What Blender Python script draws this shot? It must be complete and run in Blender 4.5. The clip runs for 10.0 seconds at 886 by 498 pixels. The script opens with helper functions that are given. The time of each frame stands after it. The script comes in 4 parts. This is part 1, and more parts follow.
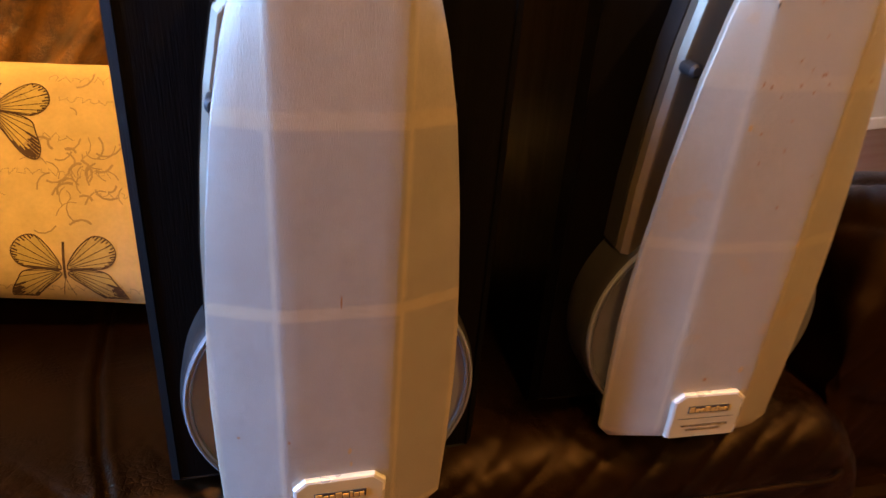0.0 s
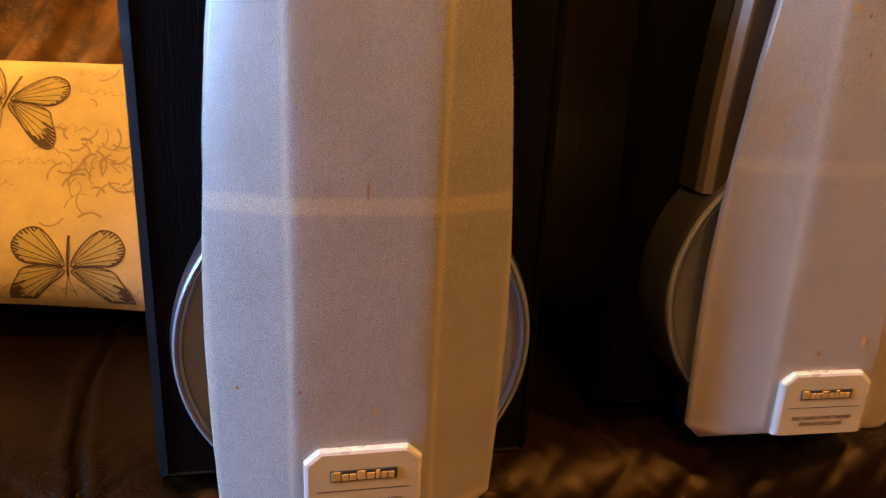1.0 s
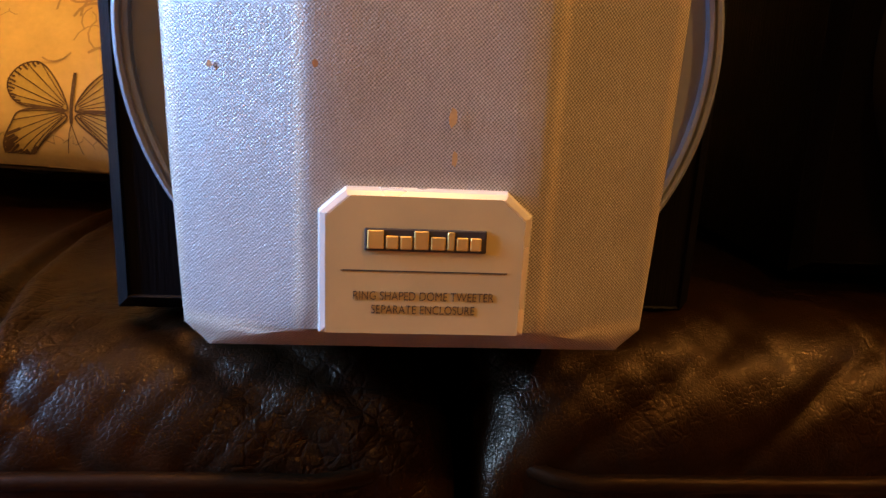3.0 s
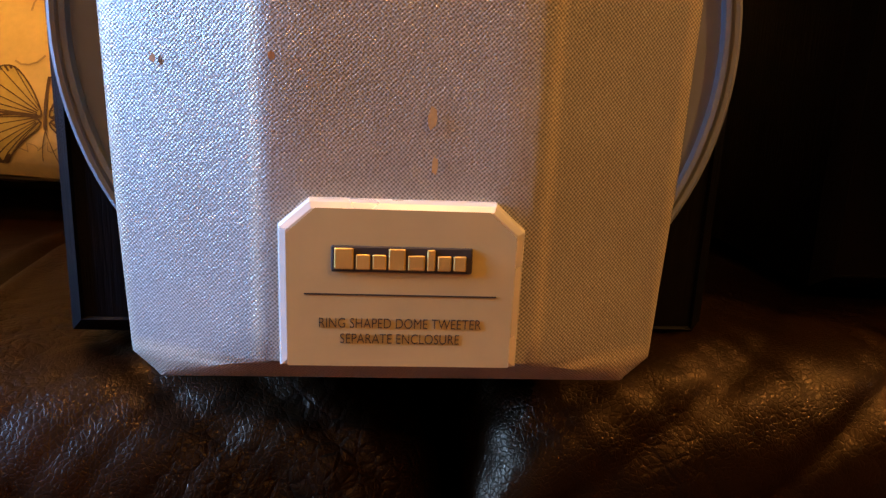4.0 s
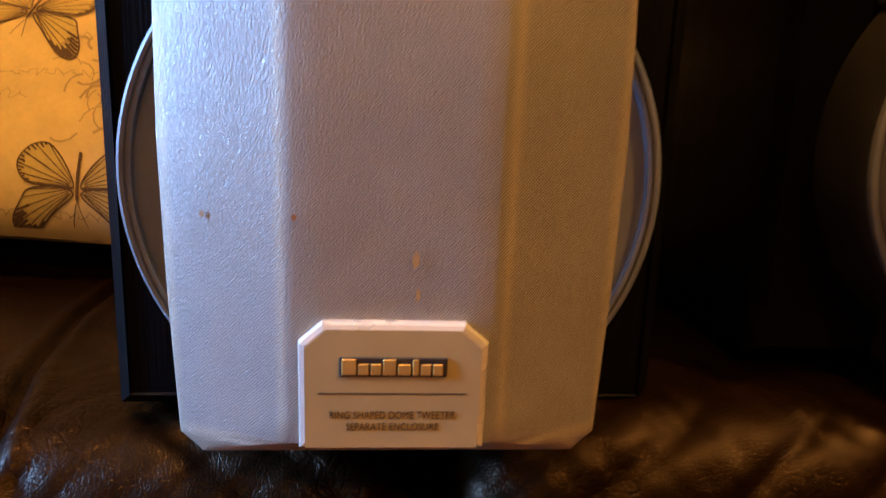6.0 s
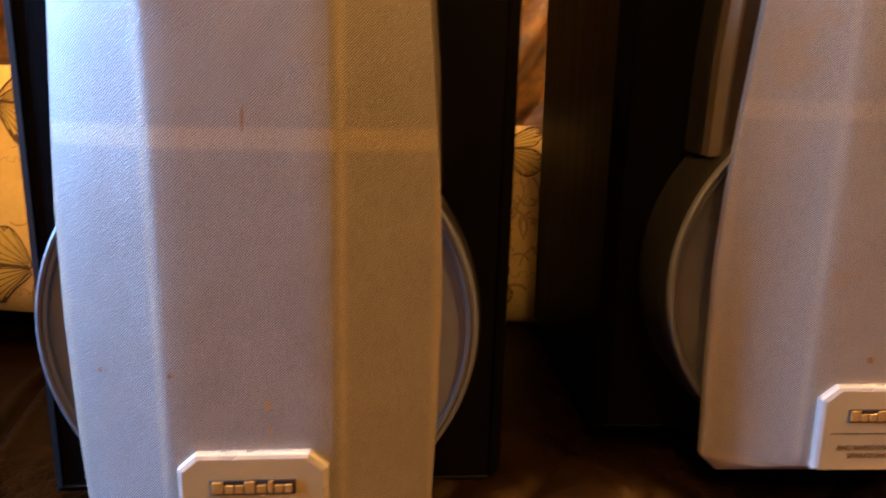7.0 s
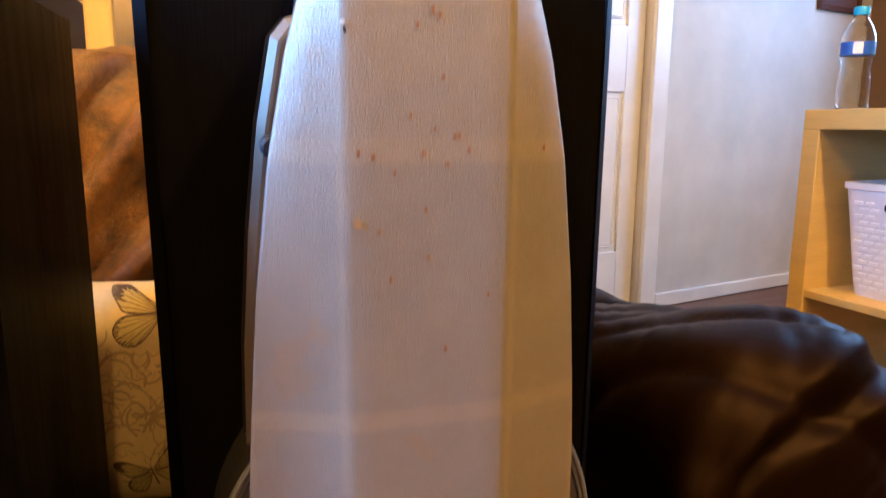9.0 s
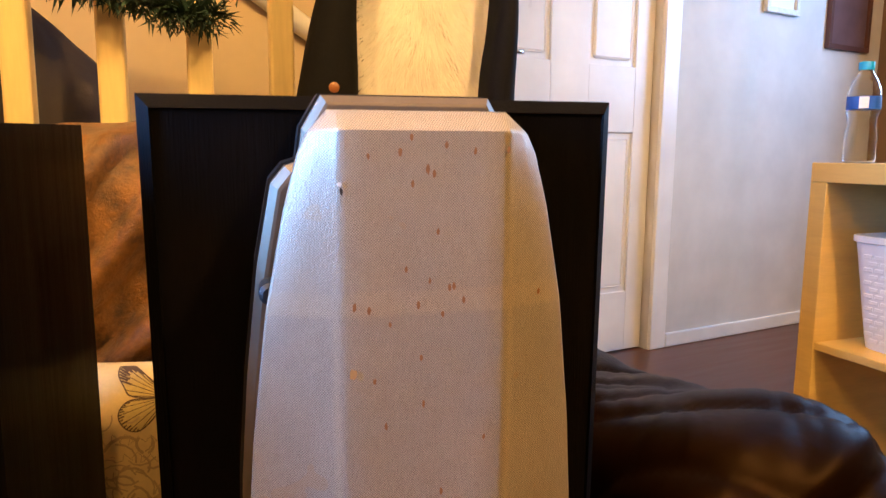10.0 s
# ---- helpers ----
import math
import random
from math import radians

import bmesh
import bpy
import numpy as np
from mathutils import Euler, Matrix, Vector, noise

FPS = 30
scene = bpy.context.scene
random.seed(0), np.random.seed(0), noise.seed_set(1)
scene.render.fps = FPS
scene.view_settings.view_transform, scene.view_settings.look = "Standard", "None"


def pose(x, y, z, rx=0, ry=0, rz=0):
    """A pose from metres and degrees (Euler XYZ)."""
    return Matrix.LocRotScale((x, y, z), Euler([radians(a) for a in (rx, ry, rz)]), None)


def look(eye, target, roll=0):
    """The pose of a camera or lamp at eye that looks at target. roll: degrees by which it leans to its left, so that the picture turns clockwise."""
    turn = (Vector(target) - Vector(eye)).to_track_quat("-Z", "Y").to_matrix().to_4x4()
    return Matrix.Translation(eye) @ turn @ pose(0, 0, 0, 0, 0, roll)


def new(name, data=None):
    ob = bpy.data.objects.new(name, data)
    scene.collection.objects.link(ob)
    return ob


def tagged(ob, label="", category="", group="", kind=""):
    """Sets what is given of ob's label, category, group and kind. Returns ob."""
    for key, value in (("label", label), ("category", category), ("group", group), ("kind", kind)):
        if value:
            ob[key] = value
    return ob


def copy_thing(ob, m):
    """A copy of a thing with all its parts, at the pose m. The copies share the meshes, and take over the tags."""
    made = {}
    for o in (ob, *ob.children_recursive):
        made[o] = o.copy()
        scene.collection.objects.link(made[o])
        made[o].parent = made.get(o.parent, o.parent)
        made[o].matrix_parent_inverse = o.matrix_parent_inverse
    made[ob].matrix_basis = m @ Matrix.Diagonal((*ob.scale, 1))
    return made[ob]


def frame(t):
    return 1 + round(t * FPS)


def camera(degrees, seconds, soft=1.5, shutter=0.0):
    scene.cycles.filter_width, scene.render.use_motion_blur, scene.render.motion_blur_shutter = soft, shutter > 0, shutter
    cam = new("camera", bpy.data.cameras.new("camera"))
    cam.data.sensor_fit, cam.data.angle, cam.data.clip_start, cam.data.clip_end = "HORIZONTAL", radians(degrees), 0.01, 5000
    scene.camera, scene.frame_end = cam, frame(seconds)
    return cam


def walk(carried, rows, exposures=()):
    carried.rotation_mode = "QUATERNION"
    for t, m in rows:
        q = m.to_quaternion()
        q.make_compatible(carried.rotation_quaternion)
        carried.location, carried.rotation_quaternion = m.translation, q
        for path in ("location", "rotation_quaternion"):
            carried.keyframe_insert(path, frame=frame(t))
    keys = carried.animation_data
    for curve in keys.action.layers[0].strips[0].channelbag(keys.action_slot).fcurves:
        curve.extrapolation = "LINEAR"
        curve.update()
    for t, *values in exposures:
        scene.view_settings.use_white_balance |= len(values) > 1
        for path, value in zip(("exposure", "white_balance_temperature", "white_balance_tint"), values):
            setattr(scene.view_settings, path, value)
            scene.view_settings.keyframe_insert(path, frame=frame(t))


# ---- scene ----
cam = camera(66.0, 10.0, soft=1.4, shutter=0.5)
PATH = [
    (0, (-0.0248, 0.0210, 0.7780), (0.0104, 0.9173, 0.3360), 4.10),
    (0.5, (-0.0220, 0.0542, 0.6958), (-0.0164, 0.9826, 0.3244), 3.07),
    (1, (-0.0237, 0.0501, 0.6328), (-0.0495, 1.0121, 0.3607), 2.34),
    (1.5, (-0.0299, 0.0827, 0.5742), (-0.1098, 1.0577, 0.3668), 1.66),
    (2, (-0.0371, 0.1218, 0.5123), (-0.1688, 1.0919, 0.3082), 2.29),
    (2.5, (-0.0386, 0.1459, 0.4785), (-0.1874, 1.1107, 0.2617), 2.25),
    (3, (-0.0350, 0.1727, 0.4572), (-0.1814, 1.1395, 0.2475), 2.52),
    (4.5, (-0.0329, 0.2040, 0.4543), (-0.1869, 1.1718, 0.2552), 2.13),
    (5, (-0.0354, 0.2062, 0.4525), (-0.1853, 1.1750, 0.2550), 2.32),
    (5.5, (-0.0337, 0.1916, 0.4683), (-0.1818, 1.1621, 0.2781), 2.28),
    (5.7, (-0.0314, 0.1773, 0.4782), (-0.1823, 1.1493, 0.2981), 2.03),
    (7, (0.0458, 0.1161, 0.5734), (-0.0960, 1.0868, 0.3797), 1.22),
    (7.5, (0.0887, 0.1319, 0.6002), (0.0477, 1.1171, 0.4338), 0.67),
    (8, (0.1507, 0.1507, 0.6247), (0.1684, 1.1360, 0.4415), 0.77),
    (8.5, (0.1834, 0.1663, 0.6617), (0.2726, 1.1451, 0.4606), 0.91),
    (9, (0.1935, 0.1700, 0.7054), (0.2809, 1.1505, 0.5293), 0.53),
    (9.5, (0.1989, 0.1725, 0.7388), (0.2764, 1.1576, 0.5855), 0.39),
    (10, (0.1998, 0.1731, 0.7569), (0.2720, 1.1608, 0.6180), 0.49),
]
EXPOSURE = [(0.0, -0.02, 6800, 5), (2.0, 0.08, 7200, 8), (5.5, -0.05, 7000, 8), (7.5, -0.05, 6500, 5), (8.5, 0.22, 5600, 0), (9.3, 0.24, 5650, 0), (10.0, 0.24, 5800, 0)]
walk(cam, [(t, look(eye, target, roll)) for t, eye, target, roll in PATH], EXPOSURE)

# ---- world, lights, exposure ----
world = bpy.data.worlds.new("world")
scene.world = world
world.use_nodes = True
wn = world.node_tree.nodes
sky = wn.new("ShaderNodeTexSky")
sky.sky_type, sky.sun_disc = "NISHITA", False
sky.sun_elevation, sky.sun_rotation = radians(28), radians(250)
wn["Background"].inputs["Strength"].default_value = 0.08
world.node_tree.links.new(sky.outputs["Color"], wn["Background"].inputs["Color"])


def lamp(name, kind, energy, colour, m, **more):
    data = bpy.data.lights.new(name, kind)
    data.energy, data.color = energy, colour
    for key, value in more.items():
        if key == "size":
            data.size = value
        elif key == "size_y":
            data.shape, data.size_y = "RECTANGLE", value
        elif key == "spread":
            data.spread = value
        elif key == "radius":
            data.shadow_soft_size = value
    ob = new(name, data)
    ob.matrix_world = m
    return ob


# daylight in the opening of the window in the wall beside the sofa
lamp("window_daylight", "AREA", 46, (0.18, 0.41, 1.0), look((-1.868, -0.303, 1.28), (-0.958, 0.120, 0.98)), size=0.36, size_y=1.3, spread=1.3)
# warm overhead light, from three unseen bulbs added to light cushions, grilles and seat
for bulb_x, bulb_y, watts in ((-0.34, 0.20, 76), (1.15, -0.10, 150), (0.50, -1.50, 42)):
    lamp("added_warm_bulb", "POINT", watts, (1.0, 0.525, 0.165), pose(bulb_x, bulb_y, 2.05), radius=0.05)
# daylight of an unseen corner window, added to turn the far wall bluish
lamp("added_corner_daylight", "AREA", 52, (0.34, 0.55, 1.0), look((2.80, 2.26, 1.60), (1.89, 1.84, 1.60)), size=1.1, size_y=0.95)


# ---- materials ----
def mat(name, base, rough=0.5, metal=0.0, spec=0.5):
    m = bpy.data.materials.new(name)
    m.use_nodes = True
    b = m.node_tree.nodes["Principled BSDF"]
    b.inputs["Base Color"].default_value = (*base, 1)
    b.inputs["Roughness"].default_value = rough
    b.inputs["Metallic"].default_value = metal
    b.inputs["Specular IOR Level"].default_value = spec
    return m


def node(m, kind, **values):
    n = m.node_tree.nodes.new(kind)
    for key, value in values.items():
        n.inputs[key].default_value = value
    return n


def link(m, a, b):
    m.node_tree.links.new(a, b)


def bsdf(m):
    return m.node_tree.nodes["Principled BSDF"]


def coords(m, scale=(1, 1, 1), rot=(0, 0, 0)):
    tc = node(m, "ShaderNodeTexCoord")
    mp = node(m, "ShaderNodeMapping", Scale=scale, Rotation=rot)
    link(m, tc.outputs["Object"], mp.inputs["Vector"])
    return mp.outputs["Vector"]


def noise_tex(m, vec, scale, detail=4.0, rough=0.55):
    n = node(m, "ShaderNodeTexNoise", Scale=scale, Detail=detail, Roughness=rough)
    link(m, vec, n.inputs["Vector"])
    return n.outputs["Fac"]


def ramp(m, fac, stops):
    r = node(m, "ShaderNodeValToRGB")
    el = r.color_ramp.elements
    while len(el) < len(stops):
        el.new(0.5)
    for e, (p, c) in zip(el, stops):
        e.position, e.color = p, (*c, 1)
    link(m, fac, r.inputs["Fac"])
    return r.outputs["Color"]


def mathn(m, op, a, b=None, c=None):
    n = node(m, "ShaderNodeMath")
    n.operation = op
    for k, v in enumerate((a, b, c)):
        if v is None:
            continue
        if isinstance(v, (int, float)):
            n.inputs[k].default_value = v
        else:
            link(m, v, n.inputs[k])
    return n.outputs[0]


def mixc(m, fac, a, b, mode="MIX"):
    n = m.node_tree.nodes.new("ShaderNodeMix")
    n.data_type, n.blend_type = "RGBA", mode
    for k, v in ((0, fac), (6, a), (7, b)):
        if isinstance(v, (int, float)):
            n.inputs[k].default_value = v
        elif isinstance(v, tuple):
            n.inputs[k].default_value = (*v, 1)
        else:
            link(m, v, n.inputs[k])
    return n.outputs[2]


def bump(m, height, strength, dist, normal=None):
    n = node(m, "ShaderNodeBump", Strength=strength, Distance=dist)
    link(m, height, n.inputs["Height"])
    if normal is not None:
        link(m, normal, n.inputs["Normal"])
    return n.outputs["Normal"]


def varied(name, base, rough, metal=0.0, spec=0.5, scale=(1, 1, 1), grain=60.0, dark=0.7, bumped=0.2, dist=0.001, rrange=0.12):
    """A surface with grain, slow stains and fine relief."""
    m = mat(name, base, rough, metal, spec)
    v = coords(m, scale)
    f, s = noise_tex(m, v, grain, 6), noise_tex(m, v, grain * 0.12, 3)
    c1 = ramp(m, f, [(0.3, tuple(dark * x for x in base)), (0.7, base)])
    c2 = mixc(m, 0.5, c1, ramp(m, s, [(0.3, tuple(0.75 * x for x in base)), (0.75, tuple(min(1, 1.12 * x) for x in base))]))
    link(m, c2, bsdf(m).inputs["Base Color"])
    link(m, mathn(m, "MULTIPLY_ADD", s, 2 * rrange, rough - rrange), bsdf(m).inputs["Roughness"])
    link(m, bump(m, f, bumped, dist), bsdf(m).inputs["Normal"])
    return m


def leather_mat(name, cracks):
    """Dark brown hide: pebble grain, deeper cracks where it is worn, soft satin gloss."""
    m = mat(name, (0.012, 0.005, 0.002), 0.42, spec=0.05 + 0.07 * cracks)
    bsdf(m).inputs["Specular Tint"].default_value = (1.0, 0.66, 0.36, 1)
    v = coords(m)
    warp = node(m, "ShaderNodeTexNoise", Scale=40.0, Detail=2.0)
    link(m, v, warp.inputs["Vector"])
    vv = node(m, "ShaderNodeVectorMath")
    vv.operation = "MULTIPLY_ADD"
    link(m, warp.outputs["Color"], vv.inputs[0])
    vv.inputs[1].default_value = (0.010, 0.010, 0.010)
    link(m, v, vv.inputs[2])
    cell = node(m, "ShaderNodeTexVoronoi", Scale=520.0)
    cell.feature = "DISTANCE_TO_EDGE"
    link(m, vv.outputs[0], cell.inputs["Vector"])
    big = node(m, "ShaderNodeTexVoronoi", Scale=170.0)
    big.feature = "DISTANCE_TO_EDGE"
    link(m, vv.outputs[0], big.inputs["Vector"])
    s = noise_tex(m, v, 9.0, 5)
    pore = mathn(m, "MINIMUM", mathn(m, "MULTIPLY", cell.outputs["Distance"], 3.0), 0.5)
    crack = mathn(m, "MINIMUM", mathn(m, "MULTIPLY", big.outputs["Distance"], 4.0), 0.7)
    worn = mathn(m, "MULTIPLY", mathn(m, "MAXIMUM", mathn(m, "SUBTRACT", noise_tex(m, v, 13.0, 3), 0.45), 0.0), 5.0 * cracks)
    crack = mathn(m, "ADD", mathn(m, "MULTIPLY", mathn(m, "SUBTRACT", crack, 0.7), mathn(m, "MINIMUM", worn, 1.0)), 0.7)
    hgt = mathn(m, "ADD", mathn(m, "MULTIPLY", pore, 0.35), crack)
    col = ramp(m, s, [(0.25, (0.0036, 0.0014, 0.0004)), (0.55, (0.0062, 0.0024, 0.0007)), (0.8, (0.0105, 0.0040, 0.0012))])
    link(m, mixc(m, mathn(m, "MULTIPLY", crack, 1.4), (0.004, 0.0016, 0.0008), col), bsdf(m).inputs["Base Color"])
    link(m, mathn(m, "MULTIPLY_ADD", s, 0.16, 0.25 + 0.10 * (1 - cracks)), bsdf(m).inputs["Roughness"])
    n1 = bump(m, hgt, 0.30 + 0.35 * cracks, 0.0007)
    link(m, bump(m, noise_tex(m, v, 28.0, 3), 0.3, 0.003, n1), bsdf(m).inputs["Normal"])
    return m


def cloth_mat(name, stain):
    """Silvery woven grille cloth, paler where the frame of the grille lies behind it."""
    m = mat(name, (0.4, 0.34, 0.3), 0.5, 0.35)
    tc = node(m, "ShaderNodeTexCoord")
    sep = node(m, "ShaderNodeSeparateXYZ")
    link(m, tc.outputs["Object"], sep.inputs[0])
    x, z = sep.outputs["X"], sep.outputs["Z"]
    ax = mathn(m, "ABSOLUTE", x)

    def near(value, centre, half):
        d = mathn(m, "ABSOLUTE", mathn(m, "SUBTRACT", value, centre))
        return mathn(m, "SMOOTH_MIN", 1.0, mathn(m, "MAXIMUM", mathn(m, "MULTIPLY", mathn(m, "SUBTRACT", half, d), 420.0), 0.0), 0.2)

    frame_mask = near(ax, 0.0375, 0.0026)
    for other in (near(z, 0.1745, 0.0055), near(z, 0.2915, 0.0065), near(z, 0.372, 0.012), near(z, -0.01, 0.010), near(ax, 0.085, 0.0105)):
        frame_mask = mathn(m, "MAXIMUM", frame_mask, other)
    v = tc.outputs["Object"]
    blotch = noise_tex(m, v, 38.0, 5, 0.65)
    # plain weave, dark gaps between the threads
    turns = 2 * math.pi / 0.00115
    wob = mathn(m, "MULTIPLY", noise_tex(m, v, 350.0, 2), 0.0007)
    wave_x = mathn(m, "COSINE", mathn(m, "MULTIPLY", mathn(m, "ADD", x, wob), turns))
    wave_z = mathn(m, "COSINE", mathn(m, "MULTIPLY", mathn(m, "SUBTRACT", z, wob), turns))
    weave = mathn(m, "MULTIPLY", wave_x, wave_z)
    weave = mathn(m, "MULTIPLY_ADD", weave, 0.5, 0.5)
    thread = noise_tex(m, v, 1300.0, 1)
    open_c = ramp(m, blotch, [(0.3, (0.245, 0.216, 0.162)), (0.7, (0.33, 0.294, 0.225))])
    back_c = ramp(m, blotch, [(0.3, (0.47, 0.36, 0.195)), (0.7, (0.58, 0.45, 0.265))])
    top = mathn(m, "MULTIPLY", mathn(m, "GREATER_THAN", z, 0.292), 0.45)
    c = mixc(m, mathn(m, "MULTIPLY", mathn(m, "MAXIMUM", frame_mask, top), 0.85), open_c, back_c)
    if stain:
        c = mixc(m, 0.42, c, (0.42, 0.33, 0.15))
    mp3 = node(m, "ShaderNodeMapping", Scale=(1.0, 1.0, 0.22))
    link(m, v, mp3.inputs["Vector"])
    streak = noise_tex(m, mp3.outputs["Vector"], 900.0, 2)
    c = mixc(m, ramp(m, streak, [(0.36, (0.0, 0.0, 0.0)), (0.66, (1.0, 1.0, 1.0))]), mixc(m, 0.08, c, (0.08, 0.06, 0.045)), mixc(m, 0.05, c, (0.85, 0.78, 0.70)))
    c = mixc(m, weave, mixc(m, 0.74, c, (0.03, 0.024, 0.018)), mixc(m, 0.30, c, (0.78, 0.72, 0.64)))
    if stain:
        yellow = mathn(m, "MULTIPLY", mathn(m, "GREATER_THAN", noise_tex(m, v, 22.0, 3), 0.62), 0.25)
        c = mixc(m, yellow, c, (0.36, 0.22, 0.08))
    link(m, c, bsdf(m).inputs["Base Color"])
    link(m, mathn(m, "MULTIPLY_ADD", thread, 0.36, 0.24), bsdf(m).inputs["Roughness"])
    hgt = mathn(m, "ADD", mathn(m, "MULTIPLY", weave, 0.3), mathn(m, "ADD", mathn(m, "MULTIPLY", thread, 0.75), mathn(m, "MULTIPLY", streak, 0.2)))
    n1 = bump(m, hgt, 0.5, 0.0006)
    link(m, bump(m, blotch, 0.05, 0.002, n1), bsdf(m).inputs["Normal"])
    return m


LEATHER = leather_mat("brown_leather", 0.12)
LEATHER_SEAT = leather_mat("worn_brown_leather", 1.0)
CLOTH_A = cloth_mat("grille_cloth_clean", False)
CLOTH_B = cloth_mat("grille_cloth_stained", True)
BLACK_ASH = varied("black_ash_veneer", (0.0028, 0.0023, 0.0020), 0.5, spec=0.045, scale=(14, 14, 0.7), grain=60, dark=0.35, bumped=0.5, dist=0.0006)
RIM = varied("grey_painted_rim", (0.17, 0.175, 0.18), 0.34, metal=0.25, grain=300, dark=0.9, bumped=0.05)
RIM_DARK = varied("dark_grey_casting", (0.016, 0.014, 0.012), 0.42, spec=0.25, grain=300, dark=0.8, bumped=0.1)
BAFFLE = varied("champagne_aluminium", (0.20, 0.16, 0.11), 0.46, metal=0.7, grain=220, dark=0.9, bumped=0.03)
CONE = varied("tan_paper_cone", (0.42, 0.235, 0.06), 0.40, grain=200, dark=0.8, bumped=0.2)
RUBBER = varied("black_rubber", (0.012, 0.012, 0.012), 0.6, grain=200, bumped=0.1)
PLATE = varied("satin_champagne_plate", (0.43, 0.325, 0.145), 0.40, metal=0.25, grain=90, dark=0.86, bumped=0.04)
PLATE_EDGE = varied("bright_plate_edge", (0.74, 0.68, 0.56), 0.28, metal=0.5, grain=120, dark=0.9, bumped=0.05)
INK = mat("dark_ink", (0.018, 0.013, 0.010), 0.5)
GOLD = varied("gold_badge", (0.55, 0.33, 0.08), 0.45, metal=0.6, grain=200, dark=0.8, bumped=0.05)
RUST = varied("rust_stain", (0.29, 0.13, 0.038), 0.8, grain=900, dark=0.5, bumped=0.1)
TAN = varied("yellow_stain", (0.40, 0.235, 0.08), 0.7, grain=900, dark=0.7, bumped=0.1)
LINEN = varied("cream_linen", (0.76, 0.57, 0.24), 0.85, scale=(1, 1, 1), grain=260, dark=0.85, bumped=0.3, dist=0.0006)
PRINT = varied("brown_print", (0.13, 0.075, 0.035), 0.85, grain=500, dark=0.5, bumped=0.1)
PRINT_SOFT = varied("faded_print", (0.50, 0.35, 0.16), 0.85, grain=500, dark=0.7, bumped=0.1)
PRINT_YELLOW = varied("yellow_print", (0.66, 0.50, 0.16), 0.85, grain=300, dark=0.7, bumped=0.1)
WALL = varied("cream_wall_paint", (0.62, 0.60, 0.56), 0.75, grain=40, dark=0.96, bumped=0.08)
# closing walls darkened to hold down daylight bounced onto the black fronts
LOW_BOUNCE_WALL = varied("low_bounce_dark_tan", (0.17, 0.105, 0.055), 0.8, grain=40, dark=0.9, bumped=0.08)
# warm, dim light of the far wall behind the stairs, put into the colour
STAIR_DIM_TAN = varied("dim_warm_wall_tan", (0.55, 0.44, 0.28), 0.75, grain=40, dark=0.95, bumped=0.08)
# unseen ceiling dimmed and warmed, again to cut bounced light
LOW_BOUNCE_CEILING = varied("low_bounce_warm_cream", (0.50, 0.41, 0.29), 0.8, grain=40, dark=0.95, bumped=0.08)
WHITE = varied("white_gloss_paint", (0.80, 0.79, 0.77), 0.32, grain=30, dark=0.96, bumped=0.05)
FLOOR = varied("red_brown_laminate", (0.13, 0.042, 0.022), 0.35, scale=(1, 12, 1), grain=18, dark=0.6, bumped=0.1)
BIRCH = varied("birch_foil", (0.60, 0.42, 0.13), 0.42, scale=(1, 1, 8), grain=30, dark=0.85, bumped=0.05)
PINE = varied("varnished_pine", (0.80, 0.62, 0.26), 0.38, scale=(6, 6, 0.6), grain=40, dark=0.85, bumped=0.05)
CHROME = varied("polished_chrome", (0.75, 0.74, 0.72), 0.12, metal=1.0, grain=80, dark=0.95, bumped=0.01, rrange=0.04)
BASKET = varied("white_plastic", (0.78, 0.78, 0.76), 0.45, grain=80, dark=0.95, bumped=0.1)


def velvet_mat():
    m = mat("brown_velvet", (0.10, 0.04, 0.012), 0.36)
    v = coords(m)
    s, f = noise_tex(m, v, 26.0, 9, 0.72), noise_tex(m, v, 420.0, 2)
    link(m, ramp(m, s, [(0.38, (0.050, 0.020, 0.004)), (0.62, (0.24, 0.105, 0.018))]), bsdf(m).inputs["Base Color"])
    bsdf(m).inputs["Sheen Weight"].default_value = 0.35
    bsdf(m).inputs["Sheen Roughness"].default_value = 0.35
    bsdf(m).inputs["Sheen Tint"].default_value = (0.85, 0.72, 0.6, 1)
    link(m, bump(m, s, 0.5, 0.008, bump(m, f, 0.6, 0.002)), bsdf(m).inputs["Normal"])
    return m


VELVET = velvet_mat()


def glass_mat(name, tint, rough=0.03):
    m = mat(name, tint, rough)
    bsdf(m).inputs["Transmission Weight"].default_value = 1.0
    bsdf(m).inputs["IOR"].default_value = 1.33
    return m


# ---- building helpers ----
def part(name, bm, material, parent=None, label="", smooth=False, auto=None):
    me = bpy.data.meshes.new(name)
    bmesh.ops.recalc_face_normals(bm, faces=bm.faces)
    bm.to_mesh(me)
    bm.free()
    me.materials.append(material)
    if smooth or auto:
        for p in me.polygons:
            p.use_smooth = True
    if auto:
        me.set_sharp_from_angle(angle=radians(auto))
    ob = new(name, me)
    if parent is not None:
        ob.parent = parent
    return tagged(ob, label)


def empty(name, m, label, category, group="", kind=""):
    ob = new(name)
    ob.matrix_world = m
    return tagged(ob, label, category, group, kind)


def box(bm, x0, x1, y0, y1, z0, z1, bevel=0.0, segments=2):
    r = bmesh.ops.create_cube(bm, size=1)
    for v in r["verts"]:
        v.co = Vector((x0 + (v.co.x + 0.5) * (x1 - x0), y0 + (v.co.y + 0.5) * (y1 - y0), z0 + (v.co.z + 0.5) * (z1 - z0)))
    if bevel:
        es = list({e for v in r["verts"] for e in v.link_edges})
        bmesh.ops.bevel(bm, geom=es, offset=bevel, segments=segments, affect="EDGES", profile=0.5)
    return bm


